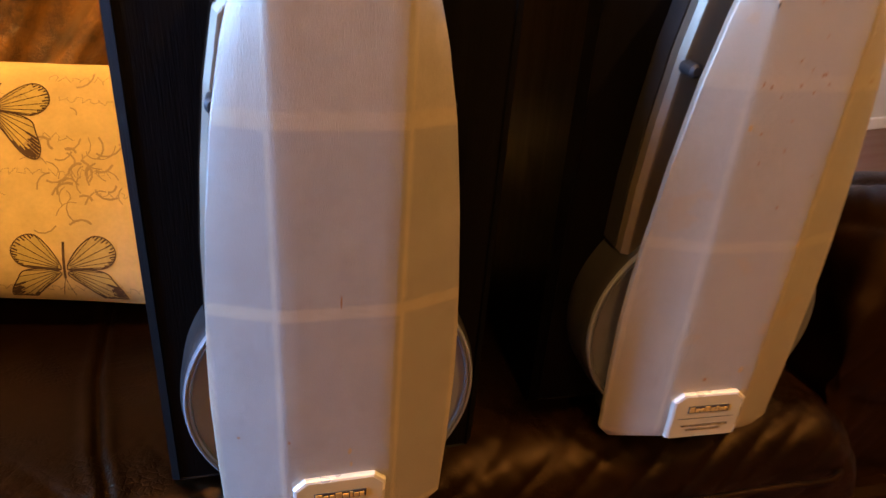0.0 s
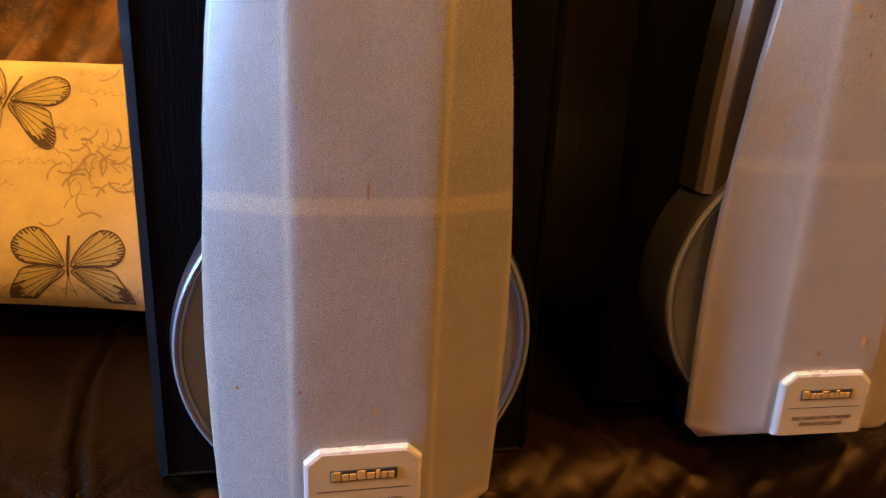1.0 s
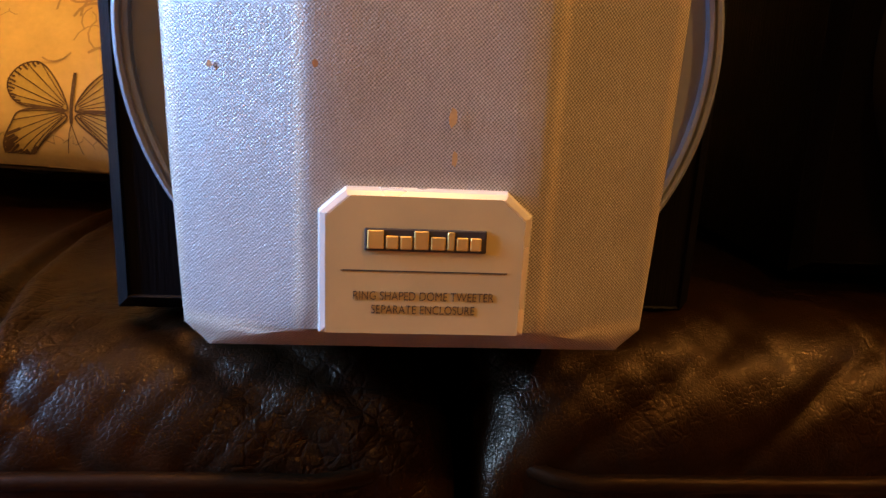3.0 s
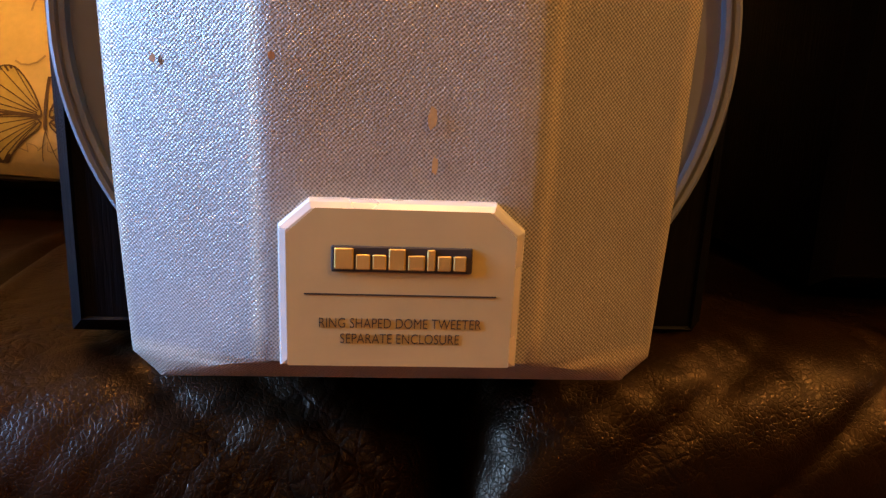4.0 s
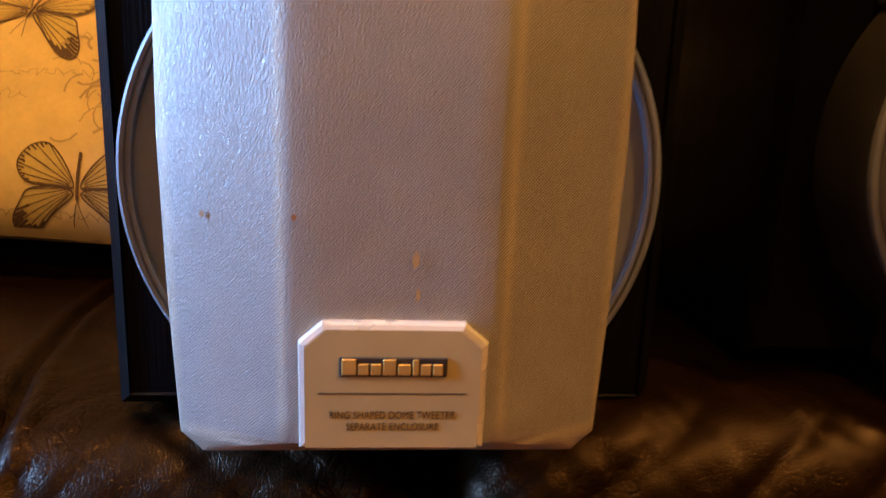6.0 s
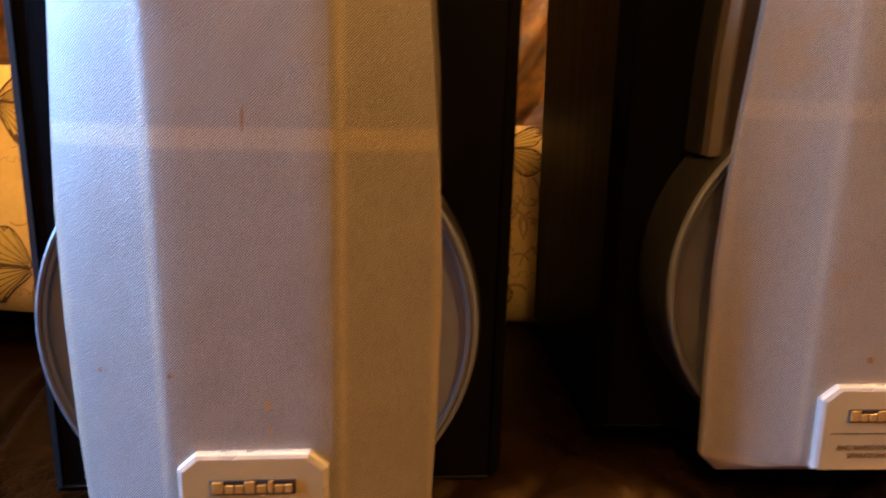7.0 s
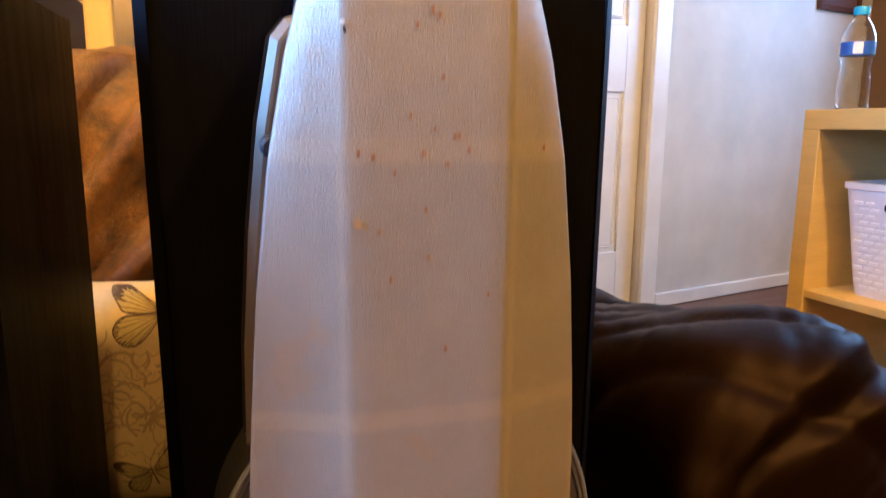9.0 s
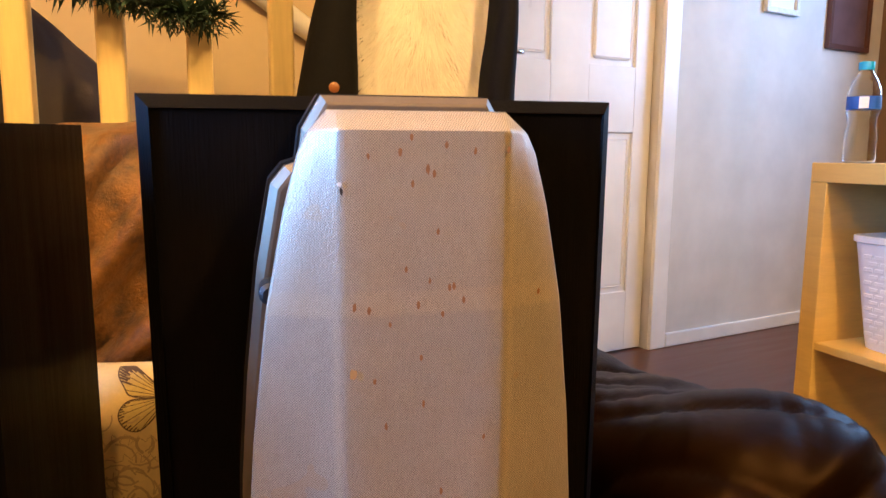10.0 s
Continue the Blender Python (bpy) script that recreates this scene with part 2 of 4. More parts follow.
def boxed(*args, **kw):
    return box(bmesh.new(), *args, **kw)


def prism(bm, outline, y0, y1, bevel=0.0):
    """An outline of (x, z) points, drawn out from y0 (front) to y1; the front edge may be bevelled."""
    front = [bm.verts.new((x, y0, z)) for x, z in outline]
    back = [bm.verts.new((x, y1, z)) for x, z in outline]
    f = bm.faces.new(front)
    bm.faces.new(back[::-1])
    n = len(outline)
    for k in range(n):
        bm.faces.new((front[k], back[k], back[(k + 1) % n], front[(k + 1) % n]))
    if bevel:
        bmesh.ops.bevel(bm, geom=list(f.edges), offset=bevel, segments=2, affect="EDGES", profile=0.5)
    return bm


def loft(bm, rings, closed=True, caps=True):
    rows = [[bm.verts.new(p) for p in ring] for ring in rings]
    n = len(rows[0])
    for a, b in zip(rows, rows[1:]):
        for k in range(n if closed else n - 1):
            bm.faces.new((a[k], a[(k + 1) % n], b[(k + 1) % n], b[k]))
    if caps and closed:
        bm.faces.new(rows[0][::-1])
        bm.faces.new(rows[-1])
    return bm


def turned(bm, profile, n=64, centre=(0, 0, 0), axis="y"):
    """A profile of (radius, along) turned round an axis."""
    rings = []
    for r, a in profile:
        ring = []
        for k in range(n):
            c, s = r * math.cos(2 * math.pi * k / n), r * math.sin(2 * math.pi * k / n)
            p = (c, a, s) if axis == "y" else (c, s, a)
            ring.append(Vector(p) + Vector(centre))
        rings.append(ring)
    return loft(bm, rings, caps=True)


def tube(bm, pts, radius, n=8):
    rings = []
    for k, p in enumerate(pts):
        p = Vector(p)
        d = (Vector(pts[min(k + 1, len(pts) - 1)]) - Vector(pts[max(k - 1, 0)])).normalized()
        side = d.cross(Vector((0.13, 0.21, 0.97))).normalized()
        up = side.cross(d)
        rings.append([p + radius * (math.cos(2 * math.pi * j / n) * side + math.sin(2 * math.pi * j / n) * up) for j in range(n)])
    return loft(bm, rings)


def lerp(table, x):
    return float(np.interp(x, [a for a, _ in table], [b for _, b in table]))


def smooth01(x):
    x = min(1.0, max(0.0, x))
    return x * x * (3 - 2 * x)


def ridged(p, scale, seed=0.0):
    return 1 - abs(noise.noise(Vector(p) * scale + Vector((seed, seed * 0.7, -seed))))


# ---- room ----
ROOM = pose(1.285, 2.752, 0, 0, 0, 25)  # x along the far wall, y into it


def wall(name, m, x0, x1, z1, holes=(), material=WALL, thick=0.12):
    """A wall of solid pieces round its openings (x0, x1, z0, z1), front at local y 0."""
    bm = bmesh.new()
    cuts = sorted({x0, x1, *(h[0] for h in holes), *(h[1] for h in holes)})
    for a, b in zip(cuts, cuts[1:]):
        mid, z = (a + b) / 2, 0.0
        for h in sorted((h for h in holes if h[0] < mid < h[1]), key=lambda h: h[2]):
            if h[2] > z:
                box(bm, a, b, 0, thick, z, h[2])
            z = h[3]
        box(bm, a, b, 0, thick, z, z1)
    ob = part(name, bm, material)
    ob.matrix_world = m
    return tagged(ob, "painted plaster room wall", "wall", kind="structure")


H = 2.35
wall("wall_north", ROOM, -4.2, 1.30, H, holes=[(-0.93, -0.105, 0.0, 2.03)])
# added behind the coat to block corner daylight from the stair wall
nib = part("wall_light_block_stairs", boxed(-1.12, -1.03, -0.36, -0.001, 0.0, H - 0.002), WALL)
nib.matrix_world = ROOM
tagged(nib, "added wall end that keeps corner daylight off the stair wall", "wall", kind="structure")
# out of view; added to block window light from cushion and stair wall
pier = part("wall_light_block_sofa", boxed(-3.10, -2.99, -1.36, -0.026, 0.0, H - 0.002), STAIR_DIM_TAN)
pier.matrix_world = ROOM
tagged(pier, "unseen wall end added to keep window light off the cushion", "wall", kind="structure")
# sheet over the same far wall; its tan imitates warm, dim light
stairwell = part("wall_dim_tan_sheet", boxed(-3.4, -1.122, -0.025, -0.002, 0.0, H - 0.002), STAIR_DIM_TAN)
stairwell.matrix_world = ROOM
tagged(stairwell, "tan sheet over the far wall, its warm dim light put into the colour", "wall", kind="structure")
EAST = ROOM @ pose(1.30, 0, 0, 0, 0, -90)
wall("wall_east", EAST, 0, 6.4, H, holes=[(0.5, 1.7, 1.05, 2.1)], material=LOW_BOUNCE_WALL)
wall("wall_south", ROOM @ pose(1.30, -6.4, 0, 0, 0, 180), 0, 5.5, H, material=LOW_BOUNCE_WALL)
WEST = ROOM @ pose(-4.2, -6.4, 0, 0, 0, 90)
fl = part("floor", boxed(-4.4, 1.5, -6.5, 0.14, -0.1, 0.0), FLOOR)
fl.matrix_world = ROOM
tagged(fl, "red-brown laminate floor", "floor", kind="structure")
ce = part("ceiling", boxed(-4.4, 1.5, -6.5, 0.14, H, H + 0.1), LOW_BOUNCE_CEILING)
ce.matrix_world = ROOM
tagged(ce, "plain warm cream ceiling", "ceiling", kind="structure")

# ---- loudspeakers ----
PANEL = 0.0355
OUTER = [(-0.013, 0.0690), (-0.0055, 0.0768), (0.05, 0.0790), (0.10, 0.0798), (0.14, 0.0786), (0.17, 0.0766), (0.23, 0.0717), (0.286, 0.0650), (0.33, 0.0565), (0.3575, 0.0490), (0.3695, 0.0380)]
SIDE = [(0.0, 0.0205), (0.1, 0.0190), (0.2, 0.0150), (0.3, 0.0115), (0.37, 0.0105)]


def grille_section(w, back):
    """Half the outline of the grille at height w: from the middle of its front to its back edge."""
    out = lerp(OUTER, w)
    side, under, drop = lerp(SIDE, w), 0.0, 0.0
    if w > 0.3615:
        drop = 0.012 * (w - 0.3615) / 0.008
        side += 0.4 * drop
    front = 0.0015 + drop
    if w < 0.0:  # slanting underside that cuts the facets
        under = -w / 0.013
        front += (side - front) * under
    pn = min(PANEL, out - 0.002)
    base = 0.0015 + drop
    pts = [(0.0, front), (pn - 0.012, front), (pn - 0.003, front), (pn, max(front, base + 0.0005))]
    for k in sorted((0.06, max(0.12, under), max(0.12, under) + 0.5 * (0.96 - max(0.12, min(0.94, under))), 0.97)):
        pts.append((pn + k * (out - pn), max(front, base + 0.0005 + k * (side - base))))
    pts += [(out, side + 0.0008), (out + 0.0003, side + 0.003), (out, side + back)]
    return pts


def make_grille(parent, material):
    bm = bmesh.new()
    rings = []
    ws = sorted({*np.linspace(-0.013, 0.0, 8).round(5), *np.linspace(0, 0.36, 46).round(4), *np.linspace(0.3615, 0.3695, 6).round(5)})
    for w in ws:
        half = grille_section(w, 0.006)
        ring = [(-u, v, w) for u, v in half[::-1]] + [(u, v, w) for u, v in half[1:]]
        rings.append([(u, v + 0.0003 * noise.noise(Vector((u * 30, w * 30, 3.0))), z) for u, v, z in ring])
    loft(bm, rings, closed=True, caps=True)
    return part("grille", bm, material, parent, "silvery woven cloth grille with flat facets", auto=50)


def plain_text(body, size, material, parent, name, at):
    cu = bpy.data.curves.new(name, "FONT")
    cu.body, cu.size, cu.align_x, cu.extrude, cu.offset = body, size, "CENTER", 0.00008, -0.00004
    tmp = bpy.data.objects.new(name, cu)
    scene.collection.objects.link(tmp)
    me = bpy.data.meshes.new_from_object(tmp.evaluated_get(bpy.context.evaluated_depsgraph_get()))
    bpy.data.objects.remove(tmp)
    bpy.data.curves.remove(cu)
    me.materials.clear()
    me.materials.append(material)
    ob = new(name, me)
    ob.parent = parent
    ob.matrix_basis = pose(*at, 90, 0, 0) @ Matrix.Diagonal((0.87, 1.12, 1, 1))
    return ob


def patch(bm, u, w, ru, rw, v=None, n=10, seed=0.0):
    """A small flat ragged spot on the cloth."""
    def depth(uu):
        s = abs(uu)
        out = lerp(OUTER, w)
        return 0.0009 if s < PANEL else 0.0011 + (s - PANEL) / max(0.01, out - PANEL) * (lerp(SIDE, w) - 0.0018)
    ring = []
    for k in range(n):
        a = 2 * math.pi * k / n
        r = 0.8 + 0.35 * noise.noise(Vector((math.cos(a) * 2 + seed, math.sin(a) * 2, seed * 3.1)))
        uu = u + ru * r * math.cos(a)
        ring.append(bm.verts.new((uu, (depth(uu) if v is None else v), w + rw * r * math.sin(a))))
    bm.faces.new(ring)


def loudspeaker(m, cloth, label, rust, tan):
    sp = empty("loudspeaker", m, label, "loudspeaker", "pair of loudspeakers on the sofa")
    # cabinet with a chamfered front frame
    bm = bmesh.new()
    hw, w0, w1, vf, vb = 0.1205, -0.0214, 0.3776, 0.0724, 0.300
    rings = []
    for inset, v in ((0.0, vb), (0.0, vf + 0.0075), (0.0066, vf), (0.0074, vf + 0.0012), (0.0090, vf + 0.0012)):
        rings.append([(-hw + inset, v, w0 + inset), (hw - inset, v, w0 + inset), (hw - inset, v, w1 - inset), (-hw + inset, v, w1 - inset)])
    loft(bm, rings)
    part("cabinet", bm, BLACK_ASH, sp, "black wood-grain cabinet")
    # aluminium baffle with a narrower top
    half = [(0.0, 0.15), (0.080, 0.15), (0.0785, 0.20), (0.0745, 0.25), (0.0685, 0.30), (0.0612, 0.338), (0.0550, 0.3455), (0.0490, 0.3475), (0.0470, 0.362), (0.0385, 0.3765)]
    outline = [(u, w) for u, w in half[1:]] + [(-u, w) for u, w in half[:0:-1]]
    bm = bmesh.new()
    loft(bm, [[((1 - k) * u, v, w - 0.35 * k * (w - 0.2)) for u, w in outline] for k, v in ((0.0, 0.0728), (0.0, 0.0430), (0.05, 0.0388), (0.07, 0.0385))])
    baffle = part("baffle", bm, BAFFLE, sp, "champagne aluminium baffle with stepped top")
    part("baffle_edge", prism(bmesh.new(), [(u * 1.02, w + 0.001) for u, w in outline], 0.0520, 0.0722), RIM_DARK, baffle, "dark edge strip")
    # tweeter and midrange behind the cloth
    tw = turned(bmesh.new(), [(0.026, 0.0392), (0.026, 0.036), (0.022, 0.035), (0.018, 0.0385), (0.012, 0.034), (0.004, 0.0325), (0.0, 0.0322)][:6], 40, (0, 0, 0.318))
    part("tweeter", tw, RIM_DARK, sp, "ring-shaped dome tweeter", auto=40)
    md = turned(bmesh.new(), [(0.058, 0.0392), (0.058, 0.034), (0.052, 0.033), (0.047, 0.037), (0.03, 0.047), (0.012, 0.050)], 48, (0, 0, 0.228))
    part("midrange", md, RIM_DARK, sp, "dark midrange driver", auto=40)
    for u in (-0.063, 0.063):
        part("peg", turned(bmesh.new(), [(0.0048, 0.040), (0.0048, 0.026), (0.003, 0.024)], 16, (u, 0, 0.292)), RUBBER, sp, "black grille peg", auto=40)
    # woofer: thick casting with a bright stepped rim, rubber surround and cone
    prof = [(0.1013, 0.0726), (0.1013, 0.050), (0.1007, 0.042), (0.0994, 0.0365), (0.0980, 0.0345), (0.0980, 0.0352)]
    cast = turned(bmesh.new(), prof + [(0.0932, 0.0352), (0.0932, 0.0726)], 96, (0, 0, 0.0855))
    wf = part("woofer", cast, RIM_DARK, sp, "dark cast woofer ring", auto=35)
    rim = turned(bmesh.new(), [(0.0985, 0.0350), (0.0982, 0.0325), (0.0970, 0.0315), (0.0958, 0.0318), (0.0954, 0.0330), (0.0948, 0.0330), (0.0944, 0.0316), (0.0932, 0.0322), (0.0928, 0.0380), (0.0930, 0.0420)], 96, (0, 0, 0.0855))
    part("rim", rim, RIM, wf, "grey grooved rim", auto=35)
    sur = turned(bmesh.new(), [(0.0929, 0.0480), (0.0905, 0.0470), (0.0860, 0.0425), (0.0810, 0.0400), (0.0765, 0.0420), (0.0733, 0.0480)], 72, (0, 0, 0.0855))
    part("surround", sur, CONE, wf, "tan treated surround", auto=50)
    cone = turned(bmesh.new(), [(0.0737, 0.048), (0.0552, 0.056), (0.0342, 0.066), (0.0324, 0.064), (0.0190, 0.058), (0.0048, 0.0555)], 72, (0, 0, 0.0855))
    part("cone", cone, CONE, wf, "tan paper cone", auto=50)
    foot = box(bmesh.new(), -0.060, 0.060, 0.040, 0.0722, -0.0195, 0.010, 0.003)
    part("foot_block", foot, RIM_DARK, sp, "dark block under the woofer")
    grille = make_grille(sp, cloth)
    # badge plate
    pl = [(-0.0312, 0.0), (0.0312, 0.0), (0.0314, 0.0374), (0.0236, 0.0443), (-0.0236, 0.0443), (-0.0314, 0.0374)]
    plate = part("badge_plate", prism(bmesh.new(), [(u, w) for u, w in pl], -0.0026, 0.0068, 0.0022), PLATE_EDGE, sp, "bright chamfered badge plate")
    inner = [(u * 0.925, 0.0006 + w * 0.940) for u, w in pl]
    part("plate_face", prism(bmesh.new(), inner, -0.00275, -0.0008), PLATE, plate, "satin champagne face")
    fr = -0.00283
    # badge: a dark bar with plain gold blocks
    part("badge", boxed(-0.0178, 0.0178, fr - 0.0006, fr + 0.0004, 0.0262, 0.0330, bevel=0.0004), INK, plate, "dark raised badge bar")
    x = -0.0170
    for wide, tall in ((0.0048, 0.0056), (0.0036, 0.0040), (0.0035, 0.0040), (0.0043, 0.0056), (0.0043, 0.0040), (0.0021, 0.0056), (0.0035, 0.0040), (0.0033, 0.0040)):
        part("gold_block", boxed(x, x + wide, fr - 0.0010, fr - 0.0004, 0.0269, 0.0269 + tall, bevel=0.0003, segments=1), GOLD, plate, "gold block")
        x += wide + 0.00055
    part("rule", boxed(-0.0246, 0.0246, fr - 0.0001, fr + 0.0004, 0.01995, 0.0203), INK, plate, "thin dark line")
    plain_text("RING SHAPED DOME TWEETER", 0.00345, INK, plate, "lettering", (0, fr - 0.00005, 0.0112))
    plain_text("SEPARATE ENCLOSURE", 0.00345, INK, plate, "lettering", (0, fr - 0.00005, 0.0070))
    for k, (u, w, ru, rw) in enumerate(rust):
        bm = bmesh.new()
        patch(bm, u, w, ru, rw, seed=k * 1.7 + 0.3)
        part("stain", bm, RUST, grille, "small rust-brown stain")
    if rust is RUST_RIGHT:
        bm = bmesh.new()
        patch(bm, -0.0345, 0.3375, 0.0008, 0.0020, seed=4.4)
        part("tear", bm, INK, grille, "small dark tear in the cloth")
        bm = bmesh.new()
        patch(bm, -0.0352, 0.3405, 0.0013, 0.0011, seed=5.4)
        part("fray", bm, PLATE_EDGE, grille, "pale frayed threads")
    for k, (u, w, ru, rw) in enumerate(tan):
        bm = bmesh.new()
        patch(bm, u, w, ru, rw, seed=k * 2.3 + 0.9)
        part("stain", bm, TAN, grille, "yellowish stain")
    return sp


RUST_LEFT = [(0.0005, 0.182, 0.0007, 0.006), (-0.064, 0.0765, 0.0012, 0.0014), (-0.0325, 0.078, 0.0010, 0.0014)]
TAN_LEFT = [(0.0065, 0.065, 0.0014, 0.0035), (0.0075, 0.053, 0.001, 0.003)]
RUST_RIGHT = [(-0.0110, 0.3529, 0.00098, 0.00218), (0.0003, 0.3461, 0.00107, 0.00247), (0.0029, 0.3443, 0.00090, 0.00190), (-0.0059, 0.3405, 0.00090, 0.00190), (-0.0064, 0.3589, 0.00090, 0.00190), (0.0080, 0.3558, 0.00090, 0.00190), (0.0202, 0.3533, 0.00090, 0.00190), (-0.0238, 0.3513, 0.00080, 0.00161), (0.0345, 0.3540, 0.00090, 0.00190), (0.0047, 0.3207, 0.00084, 0.00172), (-0.0088, 0.3054, 0.00086, 0.00178), (0.0013, 0.3002, 0.00080, 0.00161), (0.0098, 0.2971, 0.00094, 0.00207), (0.0117, 0.2975, 0.00094, 0.00207), (0.0160, 0.2915, 0.00094, 0.00207), (-0.0300, 0.2904, 0.00101, 0.00230), (-0.0240, 0.2889, 0.00098, 0.00218), (-0.0035, 0.2901, 0.00098, 0.00218), (0.0069, 0.2859, 0.00090, 0.00190), (-0.0023, 0.2672, 0.00090, 0.00190), (-0.0012, 0.2468, 0.00090, 0.00190), (-0.0174, 0.2380, 0.00094, 0.00207), (0.0259, 0.2289, 0.00084, 0.00172), (0.0068, 0.2056, 0.00094, 0.00207), (-0.0220, 0.2584, 0.00084, 0.00172), (-0.0154, 0.2824, 0.00080, 0.00161), (-0.0087, 0.0569, 0.00184, 0.00230), (0.052, 0.292, 0.00103, 0.00184)]
loudspeaker(pose(-0.0701, 0.3681, 0.3882, 1.74, 0.13, 13.44), CLOTH_A, "black bookshelf loudspeaker with silvery cloth grille, on leather seat", RUST_LEFT, TAN_LEFT)
loudspeaker(pose(0.2145, 0.4586, 0.4045, 1.73, -0.48, 10.24), CLOTH_B, "black bookshelf loudspeaker with rust-spotted cloth grille, beside sofa arm", RUST_RIGHT, [(0.0207, 0.0643, 0.0022, 0.0042), (-0.031, 0.262, 0.002, 0.003)])

# ---- sofa ----
SOFA = pose(0, 0.43, 0, 0, 0, 13)  # x along the seat, y to the back
sofa = empty("sofa", SOFA, "dark brown leather sofa with creased seats and padded arm", "sofa")


def pillow_block(bm, x0, x1, y0, y1, z0, z1, r, nx=70, ny=60, relief=None):
    """A soft block: the top and sides of a rounded box, with its own relief."""
    def at(a, b):
        # a, b in -1..1 over the unrolled top and sides
        sx, sy = (x1 - x0) / 2, (y1 - y0) / 2
        cx, cy = (x0 + x1) / 2, (y0 + y1) / 2
        hh = z1 - z0

        def roll(t, half):
            """Unrolled length t to (across, drop, tilt)."""
            flat, quarter = half - r, r * math.pi / 2
            s, t = (1 if t >= 0 else -1), abs(t)
            if t <= flat:
                return s * t, 0.0
            if t <= flat + quarter:
                g = (t - flat) / r
                return s * (flat + r * math.sin(g)), r * (1 - math.cos(g))
            return s * half, r + (t - flat - quarter)
        lx, ly = sx - r + r * math.pi / 2 + hh - r, sy - r + r * math.pi / 2 + hh - r
        px, dx = roll(a * lx, sx)
        py, dy = roll(b * ly, sy)
        return Vector((cx + px, cy + py, max(z0, z1 - dx - dy)))
    grid = [[at(-1 + 2 * i / nx, -1 + 2 * j / ny) for i in range(nx + 1)] for j in range(ny + 1)]
    rows = []
    for j in range(ny + 1):
        row = []
        for i in range(nx + 1):
            p = grid[j][i]
            du = grid[j][min(nx, i + 1)] - grid[j][max(0, i - 1)]
            dv = grid[min(ny, j + 1)][i] - grid[max(0, j - 1)][i]
            n = du.cross(dv)
            n = n.normalized() if n.length > 1e-9 else Vector((0, 0, 1))
            row.append(bm.verts.new(p + n * (relief(p, n) if relief else 0.0)))
        rows.append(row)
    for a, b in zip(rows, rows[1:]):
        for k in range(nx):
            bm.faces.new((a[k], a[k + 1], b[k + 1], b[k]))
    return bm


def crease(p, slope, scale, seed):
    """Diagonal folds."""
    q = Vector((p.x * scale + slope * (p.y + p.z) * scale, (p.y - p.z) * scale * 0.35, seed))
    return (1 - abs(noise.noise(q))) ** 6


SEAM = [(-0.300, 0.45), (-0.295, 0.296), (-0.286, 0.182), (-0.2646, 0.0765), (-0.2505, 0.034), (-0.2485, 0.008), (-0.250, -0.0125), (-0.256, -0.08)]


def seat_relief(seed, slope, sewn):
    def f(p, n):
        along = p.y - max(0.0, 0.355 - p.z) * 1.2
        off = p.x - lerp([(y, x) for x, y in SEAM[::-1]], along)
        stitch = 0.0
        if sewn and abs(off) < 0.03:
            stitch = -0.0042 * math.exp(-(off / 0.0032) ** 2) + 0.0022 * math.exp(-((off - 0.009) / 0.005) ** 2) + 0.0022 * math.exp(-((off + 0.009) / 0.005) ** 2)
        front = smooth01((0.13 - p.y) / 0.10)
        lump = 0.006 * noise.noise(Vector((p.x * 7, p.y * 7, seed)))
        folds = -0.0030 * crease(p, slope, 17, seed) * (0.12 + 0.88 * front)
        fine = -0.0012 * crease(p, -slope * 0.6, 60, seed + 5) * front
        wr = 0.0006 * noise.noise(p * 70 + Vector((seed, 0, 0))) * front
        return lump * 0.5 + folds + fine + wr + stitch
    return f


SEAT = 0.366
part("seat_cushion", pillow_block(bmesh.new(), -0.72, -0.064, -0.012, 0.50, 0.20, SEAT, 0.052, 430, 210, seat_relief(1.3, 0.9, True)), LEATHER_SEAT, sofa, "creased leather seat", smooth=True)
part("seat_cushion", pillow_block(bmesh.new(), -0.058, 0.43, -0.010, 0.50, 0.20, SEAT + 0.012, 0.056, 330, 210, seat_relief(4.1, -0.9, False)), LEATHER_SEAT, sofa, "creased leather seat", smooth=True)
part("base", boxed(-0.72, 0.54, 0.012, 0.78, 0.03, 0.25, bevel=0.015), LEATHER, sofa)


def front_welt(x0, x1, seed):
    pts = []
    for k in range(41):
        x = x0 + (x1 - x0) * k / 40
        e = min(k, 40 - k) / 40
        pts.append((x, -0.0150 + 0.02 * (1 - smooth01(e * 14)) + 0.0015 * noise.noise(Vector((x * 12, seed, 0))), 0.3195 + 0.002 * noise.noise(Vector((x * 9, 0, seed)))))
    return pts


part("welt", tube(bmesh.new(), front_welt(-0.71, -0.07, 1.0), 0.0035), LEATHER, sofa, "sewn leather welt", smooth=True)
part("welt", tube(bmesh.new(), front_welt(-0.052, 0.42, 4.0), 0.0035), LEATHER, sofa, "sewn leather welt", smooth=True)


def back_relief(p, n):
    return 0.02 * noise.noise(p * 5) - 0.008 * crease(p, 0.5, 12, 9.0)


part("backrest", pillow_block(bmesh.new(), -0.74, 0.56, 0.47, 0.70, 0.25, 0.755, 0.08, 90, 60, back_relief), LEATHER, sofa, "padded leather backrest", smooth=True)


